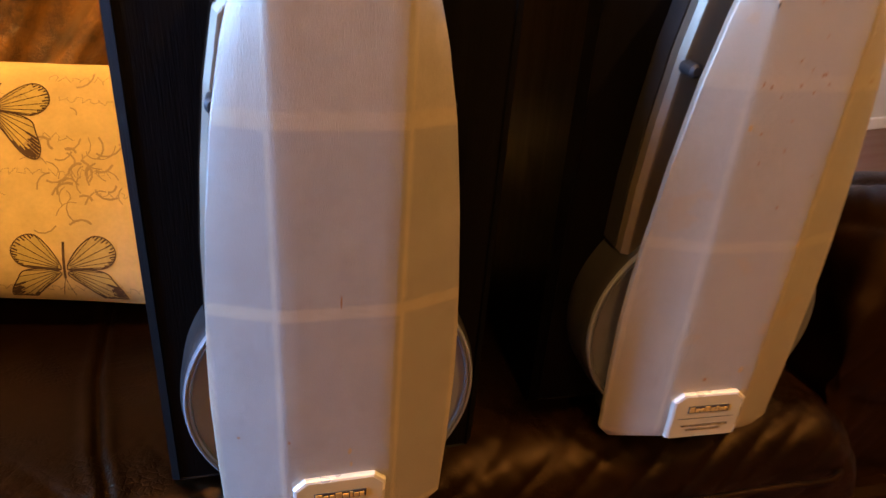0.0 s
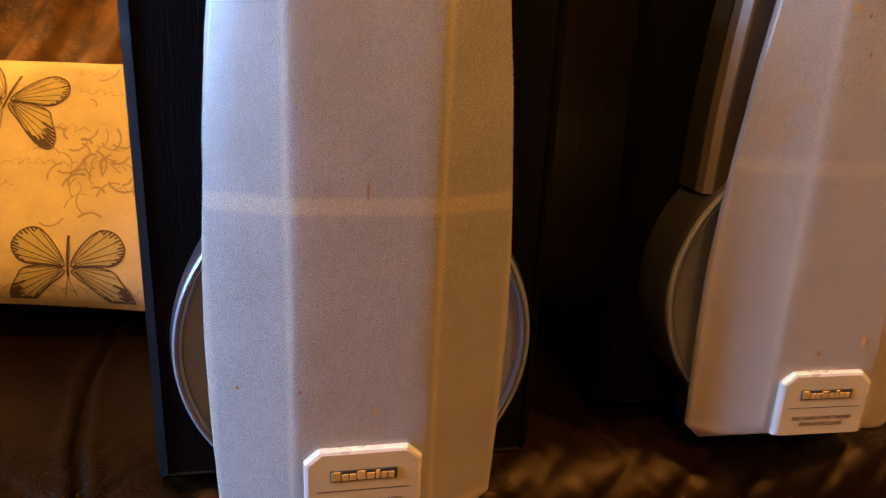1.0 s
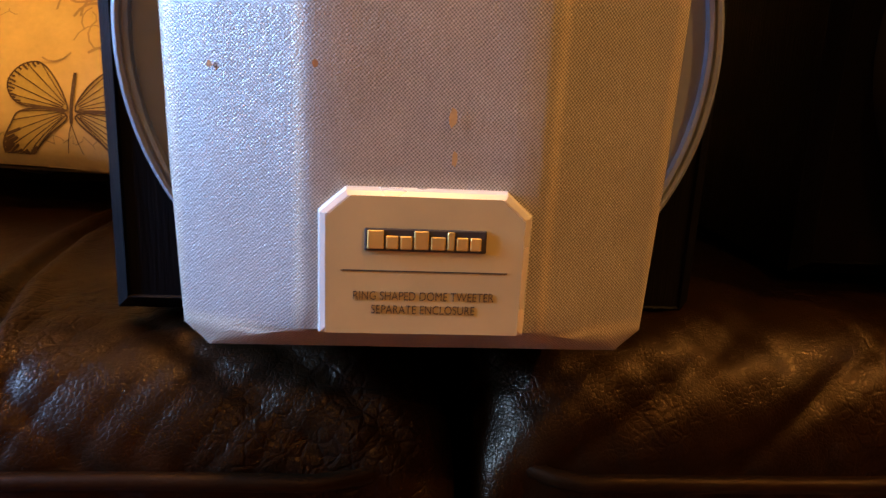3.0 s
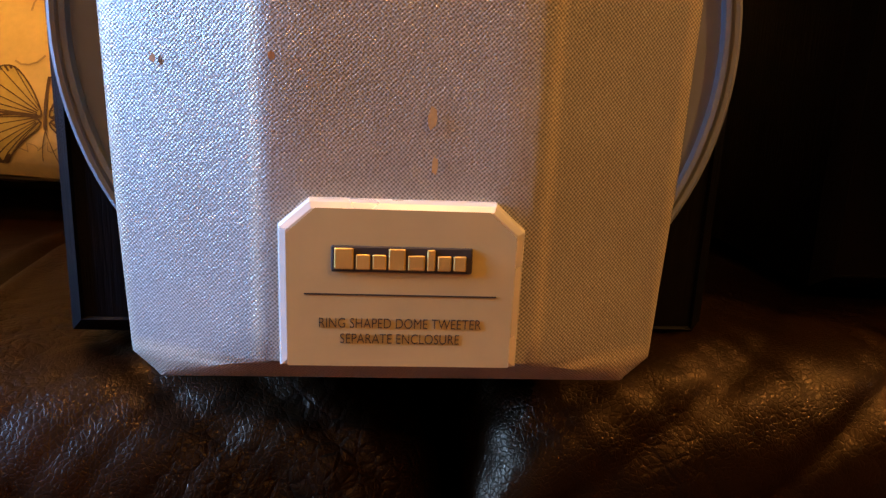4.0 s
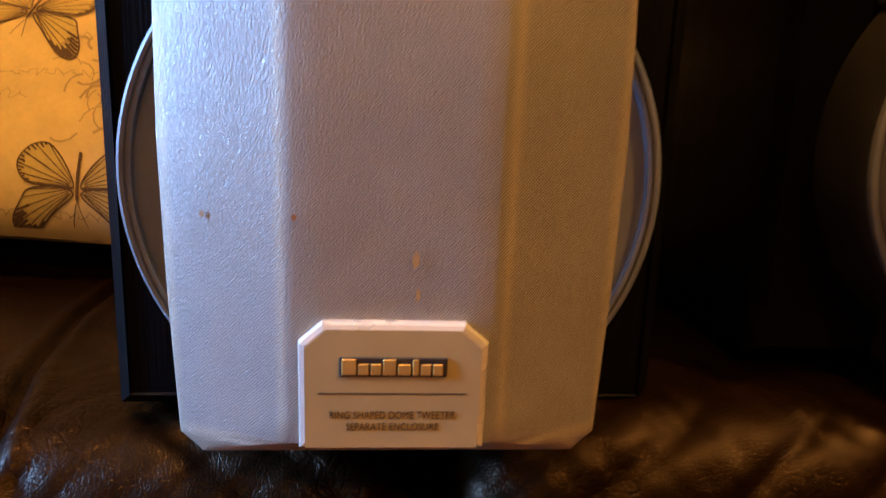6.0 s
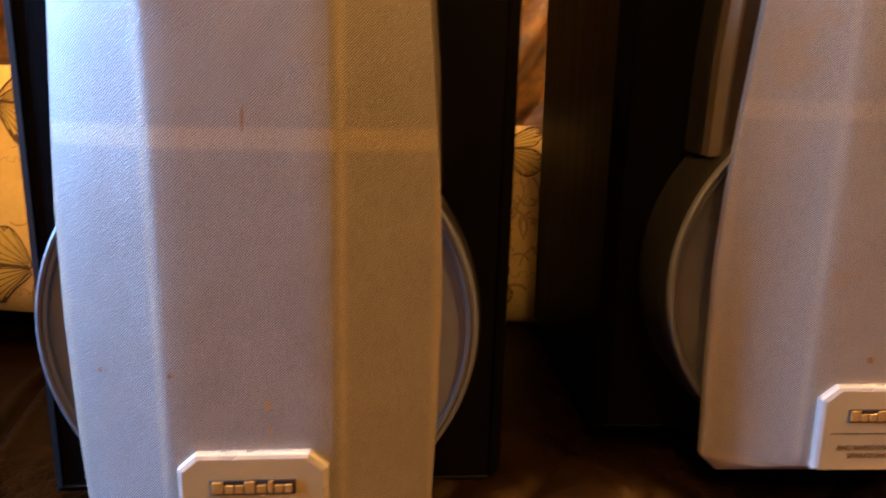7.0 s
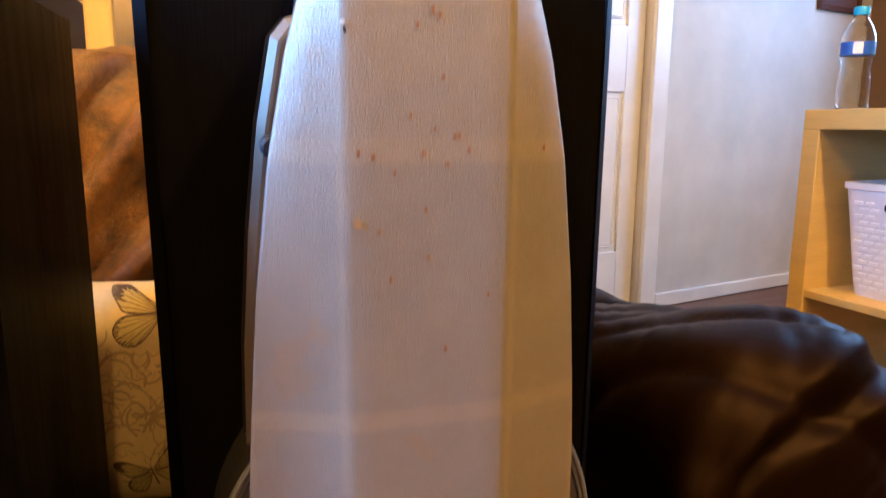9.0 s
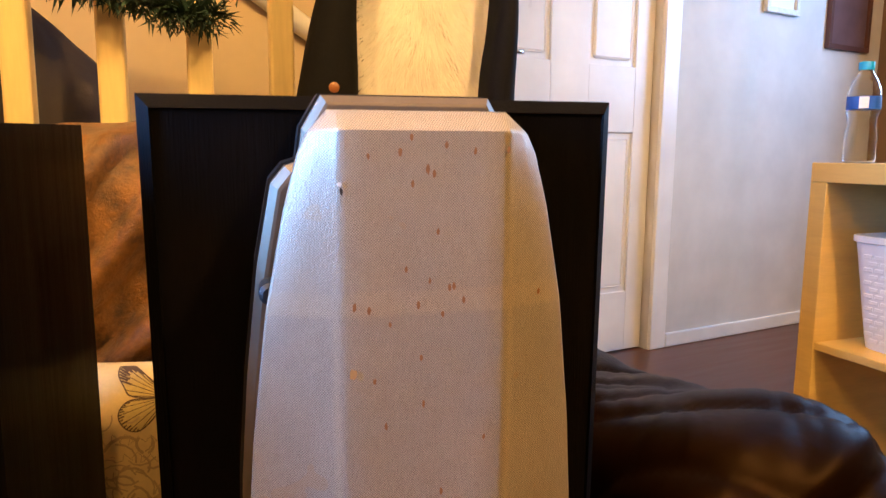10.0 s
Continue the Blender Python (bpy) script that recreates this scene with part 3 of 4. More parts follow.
def arm_relief(p, n):
    fold = -0.009 * crease(Vector((p.y, p.x, p.z)), 0.8, 9, 2.2) - 0.0025 * crease(Vector((p.y, -p.x, p.z)), 1.3, 22, 6.1)
    sag = p.z - lerp([(0.43, 0.42), (0.4484, 0.4654), (0.4777, 0.4901), (0.5206, 0.5071), (0.5778, 0.5229), (0.62, 0.533)], p.x)
    groove = (-0.011 * math.exp(-(sag / 0.010) ** 2) + 0.005 * math.exp(-((sag - 0.016) / 0.009) ** 2)) * smooth01((0.11 - p.y) / 0.03) * smooth01((p.x - 0.435) / 0.03)
    return fold + groove + 0.012 * noise.noise(p * 8)


arm = pillow_block(bmesh.new(), 0.405, 0.665, 0.035, 0.66, 0.03, 0.549, 0.085, 210, 240, arm_relief)
for v in arm.verts:
    v.co.z -= 0.056 * smooth01((v.co.y - 0.14) / 0.36) * smooth01(v.co.z / 0.5)
part("arm", arm, LEATHER, sofa, "padded leather arm with diagonal creases", smooth=True)
# velvet throw over the back
bm = bmesh.new()
rows = []
for j in range(71):
    b = j / 70
    row = []
    for i in range(221):
        a = -0.72 + 1.22 * i / 220
        if b < 0.7:
            q = b / 0.7
            y, z = 0.440 + 0.035 * q, 0.38 + 0.385 * q
            if q > 0.85:
                y += 0.03 * ((q - 0.85) / 0.15) ** 2
        else:
            g = (b - 0.7) / 0.3
            y, z = 0.505 + 0.22 * g, 0.768 + 0.016 * math.sin(math.pi * g) - 0.12 * max(0, g - 0.7)
        fold = (1 - abs(noise.noise(Vector((a * 5 - z * 5.0, z * 2.2 + a, 7.7))))) ** 3
        q = a - 0.75 * z + 0.05 * noise.noise(Vector((a * 4, z * 4, 8.0)))
        ridge = (0.5 + 0.5 * math.sin(2 * math.pi * (q / 0.078 + 0.35))) ** 3 * (0.55 + 0.9 * abs(noise.noise(Vector((a * 6, z * 6, 4.0)))))
        y -= 0.022 * fold + 0.036 * ridge + 0.004 * noise.noise(Vector((a * 18, z * 18, 1)))
        z += 0.012 * noise.noise(Vector((a * 7, b * 3, 2))) * smooth01((b - 0.5) * 4)
        row.append(bm.verts.new((a, y, z)))
    rows.append(row)
for a, b in zip(rows, rows[1:]):
    for k in range(220):
        bm.faces.new((a[k], a[k + 1], b[k + 1], b[k]))
throw = part("throw", bm, VELVET, None, smooth=True)
sol = throw.modifiers.new("thick", "SOLIDIFY")
sol.thickness = 0.006
sol.offset = 1
throw.matrix_world = SOFA
tagged(throw, "crumpled brown velvet throw over the sofa back", "throw")


# ---- butterfly cushions ----
def cushion_shape(W, Hh, T):
    def at(a, b, side):
        """a, b in -1..1; side -1 is the printed front."""
        f = max(0.0, (1 - abs(a) ** 3.2)) ** 0.55 * max(0.0, (1 - abs(b) ** 3.2)) ** 0.55
        pin = 1 - 0.05 * (1 - abs(a) ** 2) * abs(b) ** 3
        pin2 = 1 - 0.05 * (1 - abs(b) ** 2) * abs(a) ** 3
        wr = 0.004 * noise.noise(Vector((a * 3, b * 3, 4.0 + W))) * (1 - f)
        return Vector((a * W / 2 * pin2, side * (T / 2 * f + wr), b * Hh / 2 * pin))
    return at


def strip(bm, pts, width, at, W, Hh, lift=0.0008):
    """A printed line on the cushion's front."""
    left, right = [], []
    for k, (x, z) in enumerate(pts):
        x2, z2 = pts[min(k + 1, len(pts) - 1)]
        x1, z1 = pts[max(k - 1, 0)]
        dx, dz = x2 - x1, z2 - z1
        ln = math.hypot(dx, dz) or 1
        w = width * (0.75 + 0.5 * abs(noise.noise(Vector((x * 60, z * 60, 0)))))
        for side, out in ((1, left), (-1, right)):
            a, b = (x - side * dz / ln * w / 2) / (W / 2), (z + side * dx / ln * w / 2) / (Hh / 2)
            if abs(a) > 0.97 or abs(b) > 0.97:
                a, b = max(-0.97, min(0.97, a)), max(-0.97, min(0.97, b))
            out.append(bm.verts.new(at(a, b, -1) + Vector((0, -lift, 0))))
    for k in range(len(pts) - 1):
        bm.faces.new((left[k], left[k + 1], right[k + 1], right[k]))


def filled(bm, pts, at, W, Hh, lift=0.0005):
    cx, cz = sum(p[0] for p in pts) / len(pts), sum(p[1] for p in pts) / len(pts)

    def v(x, z):
        return bm.verts.new(at(max(-0.97, min(0.97, x / (W / 2))), max(-0.97, min(0.97, z / (Hh / 2))), -1) + Vector((0, -lift, 0)))
    rings = [[v(cx + (x - cx) * f, cz + (z - cz) * f) for x, z in pts] for f in (1.0, 0.66, 0.33)]
    c = v(cx, cz)
    n = len(pts)
    for a, b in zip(rings, rings[1:]):
        for k in range(n):
            bm.faces.new((a[k], a[(k + 1) % n], b[(k + 1) % n], b[k]))
    for k in range(n):
        bm.faces.new((rings[-1][k], rings[-1][(k + 1) % n], c))


FORE = [(0.03, 0.05), (0.20, 0.20), (0.42, 0.37), (0.57, 0.40), (0.585, 0.29), (0.49, 0.13), (0.41, 0.03), (0.2, 0.0)]
HIND = [(0.03, 0.0), (0.2, -0.01), (0.40, -0.02), (0.50, -0.10), (0.52, -0.22), (0.43, -0.34), (0.28, -0.36), (0.12, -0.2)]


def rounded(ctrl, side, steps=4):
    """A smooth closed outline through the control points."""
    out, n = [], len(ctrl)
    for k in range(n):
        p0, p1, p2, p3 = (Vector(ctrl[(k + j) % n]) for j in (-1, 0, 1, 2))
        for i in range(steps):
            t = i / steps
            q = 0.5 * (2 * p1 + (p2 - p0) * t + (2 * p0 - 5 * p1 + 4 * p2 - p3) * t * t + (3 * p1 - p0 - 3 * p2 + p3) * t ** 3)
            out.append((side * q.x, q.y))
    return out


def butterfly(thing, at, W, Hh, cx, cz, size, turn):
    line = bmesh.new()
    ct, st = math.cos(turn), math.sin(turn)

    def place(p):
        return cx + size * (p[0] * ct - p[1] * st), cz + size * (p[0] * st + p[1] * ct)
    for side in (-1, 1):
        for ctrl in (FORE, HIND):
            out = rounded(ctrl, side)
            fill = bmesh.new()
            filled(fill, [place(p) for p in out], at, W, Hh)
            part("butterfly_wing", fill, PRINT_YELLOW, thing, "pale yellow printed wing")
            strip(line, [place(p) for p in out + out[:1]], size * 0.016, at, W, Hh, 0.0010)
            n = len(out)
            for k in (6, 9, 12, 15, 18, 21, 24):
                e = out[k]
                strip(line, [place((e[0] * f, e[1] * f)) for f in np.linspace(0.12, 0.98, 7)], size * 0.009, at, W, Hh, 0.0010)
            tip = range(7, 19) if ctrl is FORE else range(9, 24)
            for k in tip:
                e = out[k]
                f0 = 0.76 if ctrl is FORE else 0.88
                strip(line, [place((e[0] * f, e[1] * f)) for f in (f0 + 0.06 * (k % 2), 0.93, 0.985)], size * (0.026 if ctrl is FORE else 0.018), at, W, Hh, 0.0011)
    strip(line, [place((0, z)) for z in np.linspace(-0.30, 0.10, 9)], size * 0.032, at, W, Hh, 0.0012)
    for side in (-1, 1):
        strip(line, [place((side * 0.06 * t, 0.10 + 0.20 * t)) for t in np.linspace(0, 1, 6)], size * 0.008, at, W, Hh, 0.0012)
    tagged(part("butterfly_outline", line, PRINT, thing, "dark brown printed butterfly outline"), kind="stuff")


def scribble(thing, at, W, Hh, x0, x1, z, tall, seed, wide=0.0008):
    """A line of faded writing that cannot be read, as plain waves."""
    bm, pts = bmesh.new(), []
    n = int((x1 - x0) / 0.0022)
    for k in range(n):
        x = x0 + (x1 - x0) * k / n
        gap = noise.noise(Vector((x * 26, seed, 0)))
        if gap < -0.25:
            if len(pts) > 3:
                strip(bm, pts, wide, at, W, Hh, 0.0007)
            pts = []
            continue
        pts.append((x + 0.002 * math.sin(k * 1.9), z + tall * (0.5 * math.sin(k * 1.35 + seed) + 0.8 * noise.noise(Vector((k * 0.55, seed, 1))))))
    if len(pts) > 3:
        strip(bm, pts, wide, at, W, Hh, 0.0007)
    tagged(part("faded_writing", bm, PRINT_SOFT, thing, "faded brown script line"), kind="stuff")


def floral(thing, at, W, Hh, cx, cz, size, seed):
    bm = bmesh.new()
    rnd = random.Random(seed)
    for _ in range(44):
        x, z = cx + rnd.gauss(0, size * 0.4), cz + rnd.gauss(0, size * 0.5)
        a, ln = rnd.uniform(0, 6.28), rnd.uniform(0.2, 0.5) * size
        strip(bm, [(x + ln * t * math.cos(a + t), z + ln * t * math.sin(a + t)) for t in np.linspace(0, 1, 5)], size * rnd.uniform(0.02, 0.055), at, W, Hh, 0.0006)
    tagged(part("faded_flower", bm, PRINT_SOFT, thing, "faded brown floral print"), kind="stuff")


def cushion(m, W, Hh, T, label, motifs, lines, flowers):
    th = empty("cushion", m, label, "cushion", "butterfly print cushions")
    at = cushion_shape(W, Hh, T)
    bm = bmesh.new()
    nx, nz = 64, 64
    for side in (-1, 1):
        rows = [[bm.verts.new(at(-1 + 2 * i / nx, -1 + 2 * j / nz, side)) for i in range(nx + 1)] for j in range(nz + 1)]
        for a, b in zip(rows, rows[1:]):
            for k in range(nx):
                bm.faces.new((a[k], a[k + 1], b[k + 1], b[k]))
    bmesh.ops.remove_doubles(bm, verts=bm.verts, dist=0.0002)
    part("cover", bm, LINEN, th, "cream printed linen cover", smooth=True)
    for cx, cz, size, turn in motifs:
        butterfly(th, at, W, Hh, cx, cz, size, turn)
    for k, (x0, x1, z) in enumerate(lines):
        scribble(th, at, W, Hh, x0, x1, z, 0.006, 3.1 * k + W)
    for k, (cx, cz, size) in enumerate(flowers):
        floral(th, at, W, Hh, cx, cz, size, 11 + k)
    return th


cushion(pose(-0.470, 0.686, 0.503, -31, 0, 4), 0.40, 0.258, 0.09, "cream cushion with printed butterflies, leaning on brown throw",
        [(0.094, -0.095, 0.092, 3.14), (0.019, 0.062, 0.098, 2.95), (-0.055, -0.022, 0.092, 2.9)],
        [(0.05, 0.17, 0.10), (0.02, 0.17, 0.075), (0.06, 0.17, 0.035), (-0.02, 0.17, 0.0), (0.0, 0.17, -0.02), (-0.1, 0.17, -0.115)],
        [(0.108, 0.004, 0.05)])
cushion(pose(0.045, 0.785, 0.469, -13, 0, 6), 0.42, 0.205, 0.085, "cream cushion with printed butterflies, between the loudspeakers",
        [(-0.044, 0.070, 0.077, 0.0), (-0.054, -0.066, 0.046, 0.3)],
        [(-0.09, 0.02, 0.02), (-0.10, 0.03, -0.05), (-0.10, 0.03, 0.035)],
        [(-0.03, 0.0, 0.06), (-0.075, -0.01, 0.05)])

# ---- door, skirting, window ----
def door_leaf():
    th = empty("door_1", ROOM @ pose(-0.903, 0.035, 0.006), "closed white six-panel door in white frame", "door", kind="structure")
    wd, ht = 0.79, 1.99
    part("leaf", boxed(0, wd, 0.006, 0.040, 0, ht), WHITE, th)
    cols = [(0.0, 0.088), (wd / 2 - 0.086, wd / 2 + 0.086), (wd - 0.088, wd)]
    rails = [(0.0, 0.232), (0.832, 1.07), (1.60, 1.72), (1.89, ht)]
    for a, b in cols:
        part("stile", boxed(a, b, -0.004, 0.007, 0, ht, bevel=0.003), WHITE, th)
    for a, b in rails:
        for (_, x0), (x1, _) in zip(cols, cols[1:]):
            part("rail", boxed(x0 - 0.001, x1 + 0.001, -0.0035, 0.0072, a, b, bevel=0.003), WHITE, th)
    for (_, x0), (x1, _) in zip(cols, cols[1:]):
        for (_, z0), (z1, _) in zip(rails, rails[1:]):
            part("panel", boxed(x0 + 0.022, x1 - 0.022, -0.002, 0.0065, z0 + 0.022, z1 - 0.022, bevel=0.008, segments=1), WHITE, th)
    part("handle_rose", turned(bmesh.new(), [(0.025, -0.004), (0.025, -0.010), (0.021, -0.013)], 28, (0.055, 0, 1.075)), CHROME, th, "round chrome rose", auto=40)
    part("lever_handle", tube(bmesh.new(), [(0.055, -0.012, 1.075), (0.055, -0.045, 1.075), (0.065, -0.053, 1.075), (0.150, -0.053, 1.077), (0.158, -0.050, 1.078)], 0.0085, 12), CHROME, th, "chrome lever handle", smooth=True)
    return th


door_leaf()
for name, a, b, z0, z1 in (("trim_side", -0.104, -0.022, 0, 2.09), ("trim_side", -0.978, -0.920, 0, 2.09), ("trim_top", -0.920, -0.104, 2.03, 2.09)):
    t = part(name, boxed(a, b, -0.016, 0.004, z0, z1, bevel=0.005), WHITE)
    t.matrix_world = ROOM
    tagged(t, "white door frame moulding", "trim", kind="structure")
for a, b in ((-0.020, 1.295), (-4.19, -1.125)):
    t = part("baseboard", boxed(a, b, -0.016 if a > -1 else -0.04, -0.001 if a > -1 else -0.026, 0.0, 0.058, bevel=0.006), WHITE)
    t.matrix_world = ROOM
    tagged(t, "white painted skirting board", "baseboard", kind="structure")


# ---- shelf unit, basket, bottle ----
SHELF = pose(1.024, 1.475, 0, 0, 0, -74)  # x along its front, y into it
sh = empty("shelf_unit", SHELF, "birch cube shelf unit with open compartments", "shelf unit")
for name, args in (("top_board", (0, 0.77, 0, 0.39, 0.707, 0.745)), ("bottom_board", (0.038, 0.732, 0.001, 0.39, 0, 0.038)), ("side_board", (0, 0.038, 0, 0.39, 0, 0.707)), ("side_board", (0.732, 0.77, 0, 0.39, 0, 0.707)),
                   ("divider", (0.377, 0.393, 0.003, 0.39, 0.038, 0.707)), ("shelf_board", (0.038, 0.377, 0.003, 0.39, 0.374, 0.390)), ("shelf_board", (0.393, 0.732, 0.003, 0.39, 0.374, 0.390))):
    part(name, boxed(*args, bevel=0.0015, segments=1), BIRCH, sh)


def basket():
    th = empty("storage_basket", SHELF @ pose(0.19, 0.185, 0.3905), "white woven plastic storage basket on the shelf", "basket")
    bm = bmesh.new()
    rings = []
    for w, h in ((0.105, 0.0), (0.112, 0.06), (0.120, 0.14), (0.127, 0.205), (0.131, 0.207), (0.131, 0.218), (0.124, 0.219), (0.118, 0.14), (0.103, 0.006)):
        d = w * 1.2
        ring = []
        for k in range(48):
            a = 2 * math.pi * k / 48
            c, s = math.cos(a), math.sin(a)
            e = 0.28
            ring.append((w * math.copysign(abs(c) ** e, c), d * math.copysign(abs(s) ** e, s), h))
        rings.append(ring)
    loft(bm, rings)
    body = part("body", bm, BASKET, th, auto=40)
    for j in range(14):
        h = 0.018 + 0.0125 * j
        w = 0.105 + 0.022 * h / 0.205
        for k in range(9):
            x = -0.092 + 0.023 * k + (0.0115 if j % 2 else 0.0)
            if abs(x) < 0.09 and not (h > 0.155 and abs(x) < 0.035):
                part("weave_strip", boxed(x - 0.009, x + 0.009, -w * 1.2 - 0.0013, -w * 1.2 + 0.002, h - 0.004, h + 0.004, bevel=0.001, segments=1), BASKET, body)
    # black block in place of a cut hole, its shade put into the colour
    part("handle_hole_shade", boxed(-0.03, 0.03, -0.1525, -0.140, 0.168, 0.186, bevel=0.006), RUBBER, body, "dark block for the shaded handle hole")


basket()


def bottle():
    th = empty("water_bottle", SHELF @ pose(0.052, 0.06, 0.7452) @ Matrix.Scale(0.9, 4), "clear plastic water bottle with blue cap and label", "bottle")
    prof = [(0.026, 0.0), (0.031, 0.004), (0.032, 0.02), (0.0305, 0.035), (0.032, 0.05), (0.030, 0.068), (0.027, 0.082), (0.0295, 0.098), (0.032, 0.108), (0.032, 0.142), (0.030, 0.155), (0.024, 0.172), (0.0145, 0.187), (0.0135, 0.197)]
    inner = [(max(0.002, r - 0.0005), a + (0.0006 if k == 0 else 0)) for k, (r, a) in enumerate(prof)]
    b = part("body", turned(bmesh.new(), prof + inner[::-1], 40, axis="z"), glass_mat("clear_plastic", (0.95, 0.97, 1.0)), th, smooth=True)
    part("cap", turned(bmesh.new(), [(0.0148, 0.194), (0.0150, 0.196), (0.0150, 0.209), (0.0138, 0.211)], 28, axis="z"), mat("cyan_cap", (0.02, 0.33, 0.62), 0.4), th, "bright blue screw cap", auto=40)
    part("label", turned(bmesh.new(), [(0.0325, 0.112), (0.0327, 0.113), (0.0327, 0.138), (0.0325, 0.139)], 40, axis="z"), varied("blue_label", (0.03, 0.13, 0.55), 0.4, grain=25, dark=0.35, bumped=0.02), th, "blue and white wrap label", auto=40)
    for a0 in (-2.75, -1.15):
        bm = bmesh.new()
        rows = [[bm.verts.new((0.0332 * math.cos(a0 + 0.55 * k / 6), 0.0332 * math.sin(a0 + 0.55 * k / 6), h)) for k in range(7)] for h in (0.1135, 0.1375)]
        for k in range(6):
            bm.faces.new((rows[0][k], rows[0][k + 1], rows[1][k + 1], rows[1][k]))
        part("label_panel", bm, BASKET, th, "white panel on the label")


bottle()

# ---- banister ----
BAN = pose(-0.13, 1.215, 0, 0, 0, 15)
ban = empty("banister", BAN, "varnished pale pine banister with square spindles", "banister")
for k in range(-7, 3):
    x = 0.048 + 0.1172 * k
    part("spindle", boxed(x - 0.018, x + 0.018, -0.018, 0.018, 0.10, 1.12, bevel=0.004), PINE, ban)
part("handrail", boxed(-0.95, 0.40, -0.03, 0.03, 1.12, 1.175, bevel=0.012), PINE, ban)
part("base_rail", boxed(-0.95, 0.40, -0.026, 0.026, 0.0, 0.10, bevel=0.008), PINE, ban)
part("newel_post", boxed(0.40, 0.48, -0.04, 0.04, 0.0, 1.25, bevel=0.006), PINE, ban)


def garland():
    rnd = random.Random(5)
    th = empty("garland", BAN @ pose(-0.025, -0.055, 0.940), "dark green artificial garland with red berries on the banister", "garland")
    bm, sprig = bmesh.new(), []
    for k in range(2000):
        t = rnd.uniform(-1, 1)
        c = Vector((0.10 * t, 0.0, 0.022 - 0.018 * math.sin(2.2 * t)))
        d = Vector((rnd.gauss(0, 1), rnd.gauss(0, 1), rnd.gauss(0, 1))).normalized()
        p = c + d * rnd.uniform(0.0, 0.03)
        q = p + (d + Vector((rnd.gauss(0, 0.5), rnd.gauss(0, 0.5), rnd.gauss(0, 0.5)))).normalized() * rnd.uniform(0.012, 0.026)
        s = d.cross(Vector((rnd.random(), rnd.random(), 1))).normalized() * 0.0024
        bm.faces.new([bm.verts.new(v) for v in (p - s, p + s, q)])
    tagged(part("needles", bm, varied("green_needles", (0.02, 0.055, 0.03), 0.6, grain=50, dark=0.4), th), kind="stuff")
    for x, z in ((-0.06, 0.02), (0.02, 0.03), (0.13, 0.028)):
        bm = bmesh.new()
        bmesh.ops.create_icosphere(bm, subdivisions=2, radius=0.0055, matrix=Matrix.Translation((x, -0.045, z)))
        part("berry", bm, mat("red_berry", (0.45, 0.02, 0.015), 0.3), th, "red berry", smooth=True)


garland()


# ---- coat with fur lining, hung on the newel post ----
def coat():
    th = empty("coat", pose(0.246, 1.16, 0.0, 0, 0, 6), "black coat with cream faux-fur lining hung on the banister", "coat")
    black = varied("black_wool", (0.008, 0.008, 0.009), 0.8, spec=0.1, grain=300, dark=0.5, bumped=0.4)
    for side in (-1, 1):
        bm, rings = bmesh.new(), []
        for j in range(36):
            t = j / 35
            z = 1.34 - 0.86 * t
            inner, outer = 0.085 + 0.012 * math.sin(5 * t + side), lerp([(0.0, 0.118), (0.34, 0.128), (0.45, 0.152), (0.62, 0.184), (1.0, 0.205)], t) if side < 0 else 0.119
            ring = []
            for k in range(20):
                a = 2 * math.pi * k / 20
                c, s = math.cos(a), math.sin(a)
                x = side * ((inner + outer) / 2 + (outer - inner) / 2 * math.copysign(abs(c) ** 0.7, c))
                y = 0.055 * math.copysign(abs(s) ** 0.8, s) - 0.012
                ring.append((x + 0.006 * noise.noise(Vector((x * 9, z * 7, side))), y + 0.010 * noise.noise(Vector((x * 14, z * 4, 3))), z))
            rings.append(ring)
        loft(bm, rings)
        part("front_panel", bm, black, th, "black woollen front", smooth=True)
    part("back_panel", boxed(-0.13, 0.13, 0.03, 0.055, 0.48, 1.34, bevel=0.01), black, th)
    bm = bmesh.new()
    rnd = random.Random(8)
    rows = []
    for j in range(61):
        z = 1.33 - 0.83 * j / 60
        rows.append([bm.verts.new((-0.088 + 0.176 * i / 24, -0.004 + 0.006 * noise.noise(Vector((i * 0.35, z * 16, 2))), z)) for i in range(25)])
    for a, b in zip(rows, rows[1:]):
        for k in range(24):
            bm.faces.new((a[k], a[k + 1], b[k + 1], b[k]))
    for _ in range(17000):
        x, z = rnd.uniform(-0.092, 0.092), rnd.uniform(0.62, 1.32)
        y = -0.004 + 0.006 * noise.noise(Vector(((x + 0.088) / 0.176 * 24 * 0.35, z * 16, 2)))
        lean = noise.noise(Vector((x * 16, z * 9, 5))) * 1.0 + rnd.gauss(0, 0.25)
        ln = rnd.uniform(0.016, 0.034)
        tip = Vector((x + ln * 0.55 * math.sin(lean) + x * (0.16 if abs(x) < 0.07 else 0.34), y - ln * rnd.uniform(0.08, 0.25), z - ln * (0.4 + 0.5 * math.cos(lean))))
        w = rnd.uniform(0.0007, 0.0016)
        bm.faces.new([bm.verts.new(v) for v in ((x - w, y, z), (x + w, y, z), tip)])
    fur = part("fur_lining", bm, varied("cream_fur", (0.88, 0.85, 0.78), 0.8, grain=30, dark=0.82, bumped=0.1), th, "cream faux-fur lining")
    tagged(fur, kind="stuff")
    bm = turned(bmesh.new(), [(0.006, 0.0), (0.007, -0.003), (0.004, -0.005)], 20, (-0.130, -0.062, 0.840))
    part("button", bm, varied("amber_button", (0.25, 0.09, 0.02), 0.3), th, "amber button", auto=40)


coat()


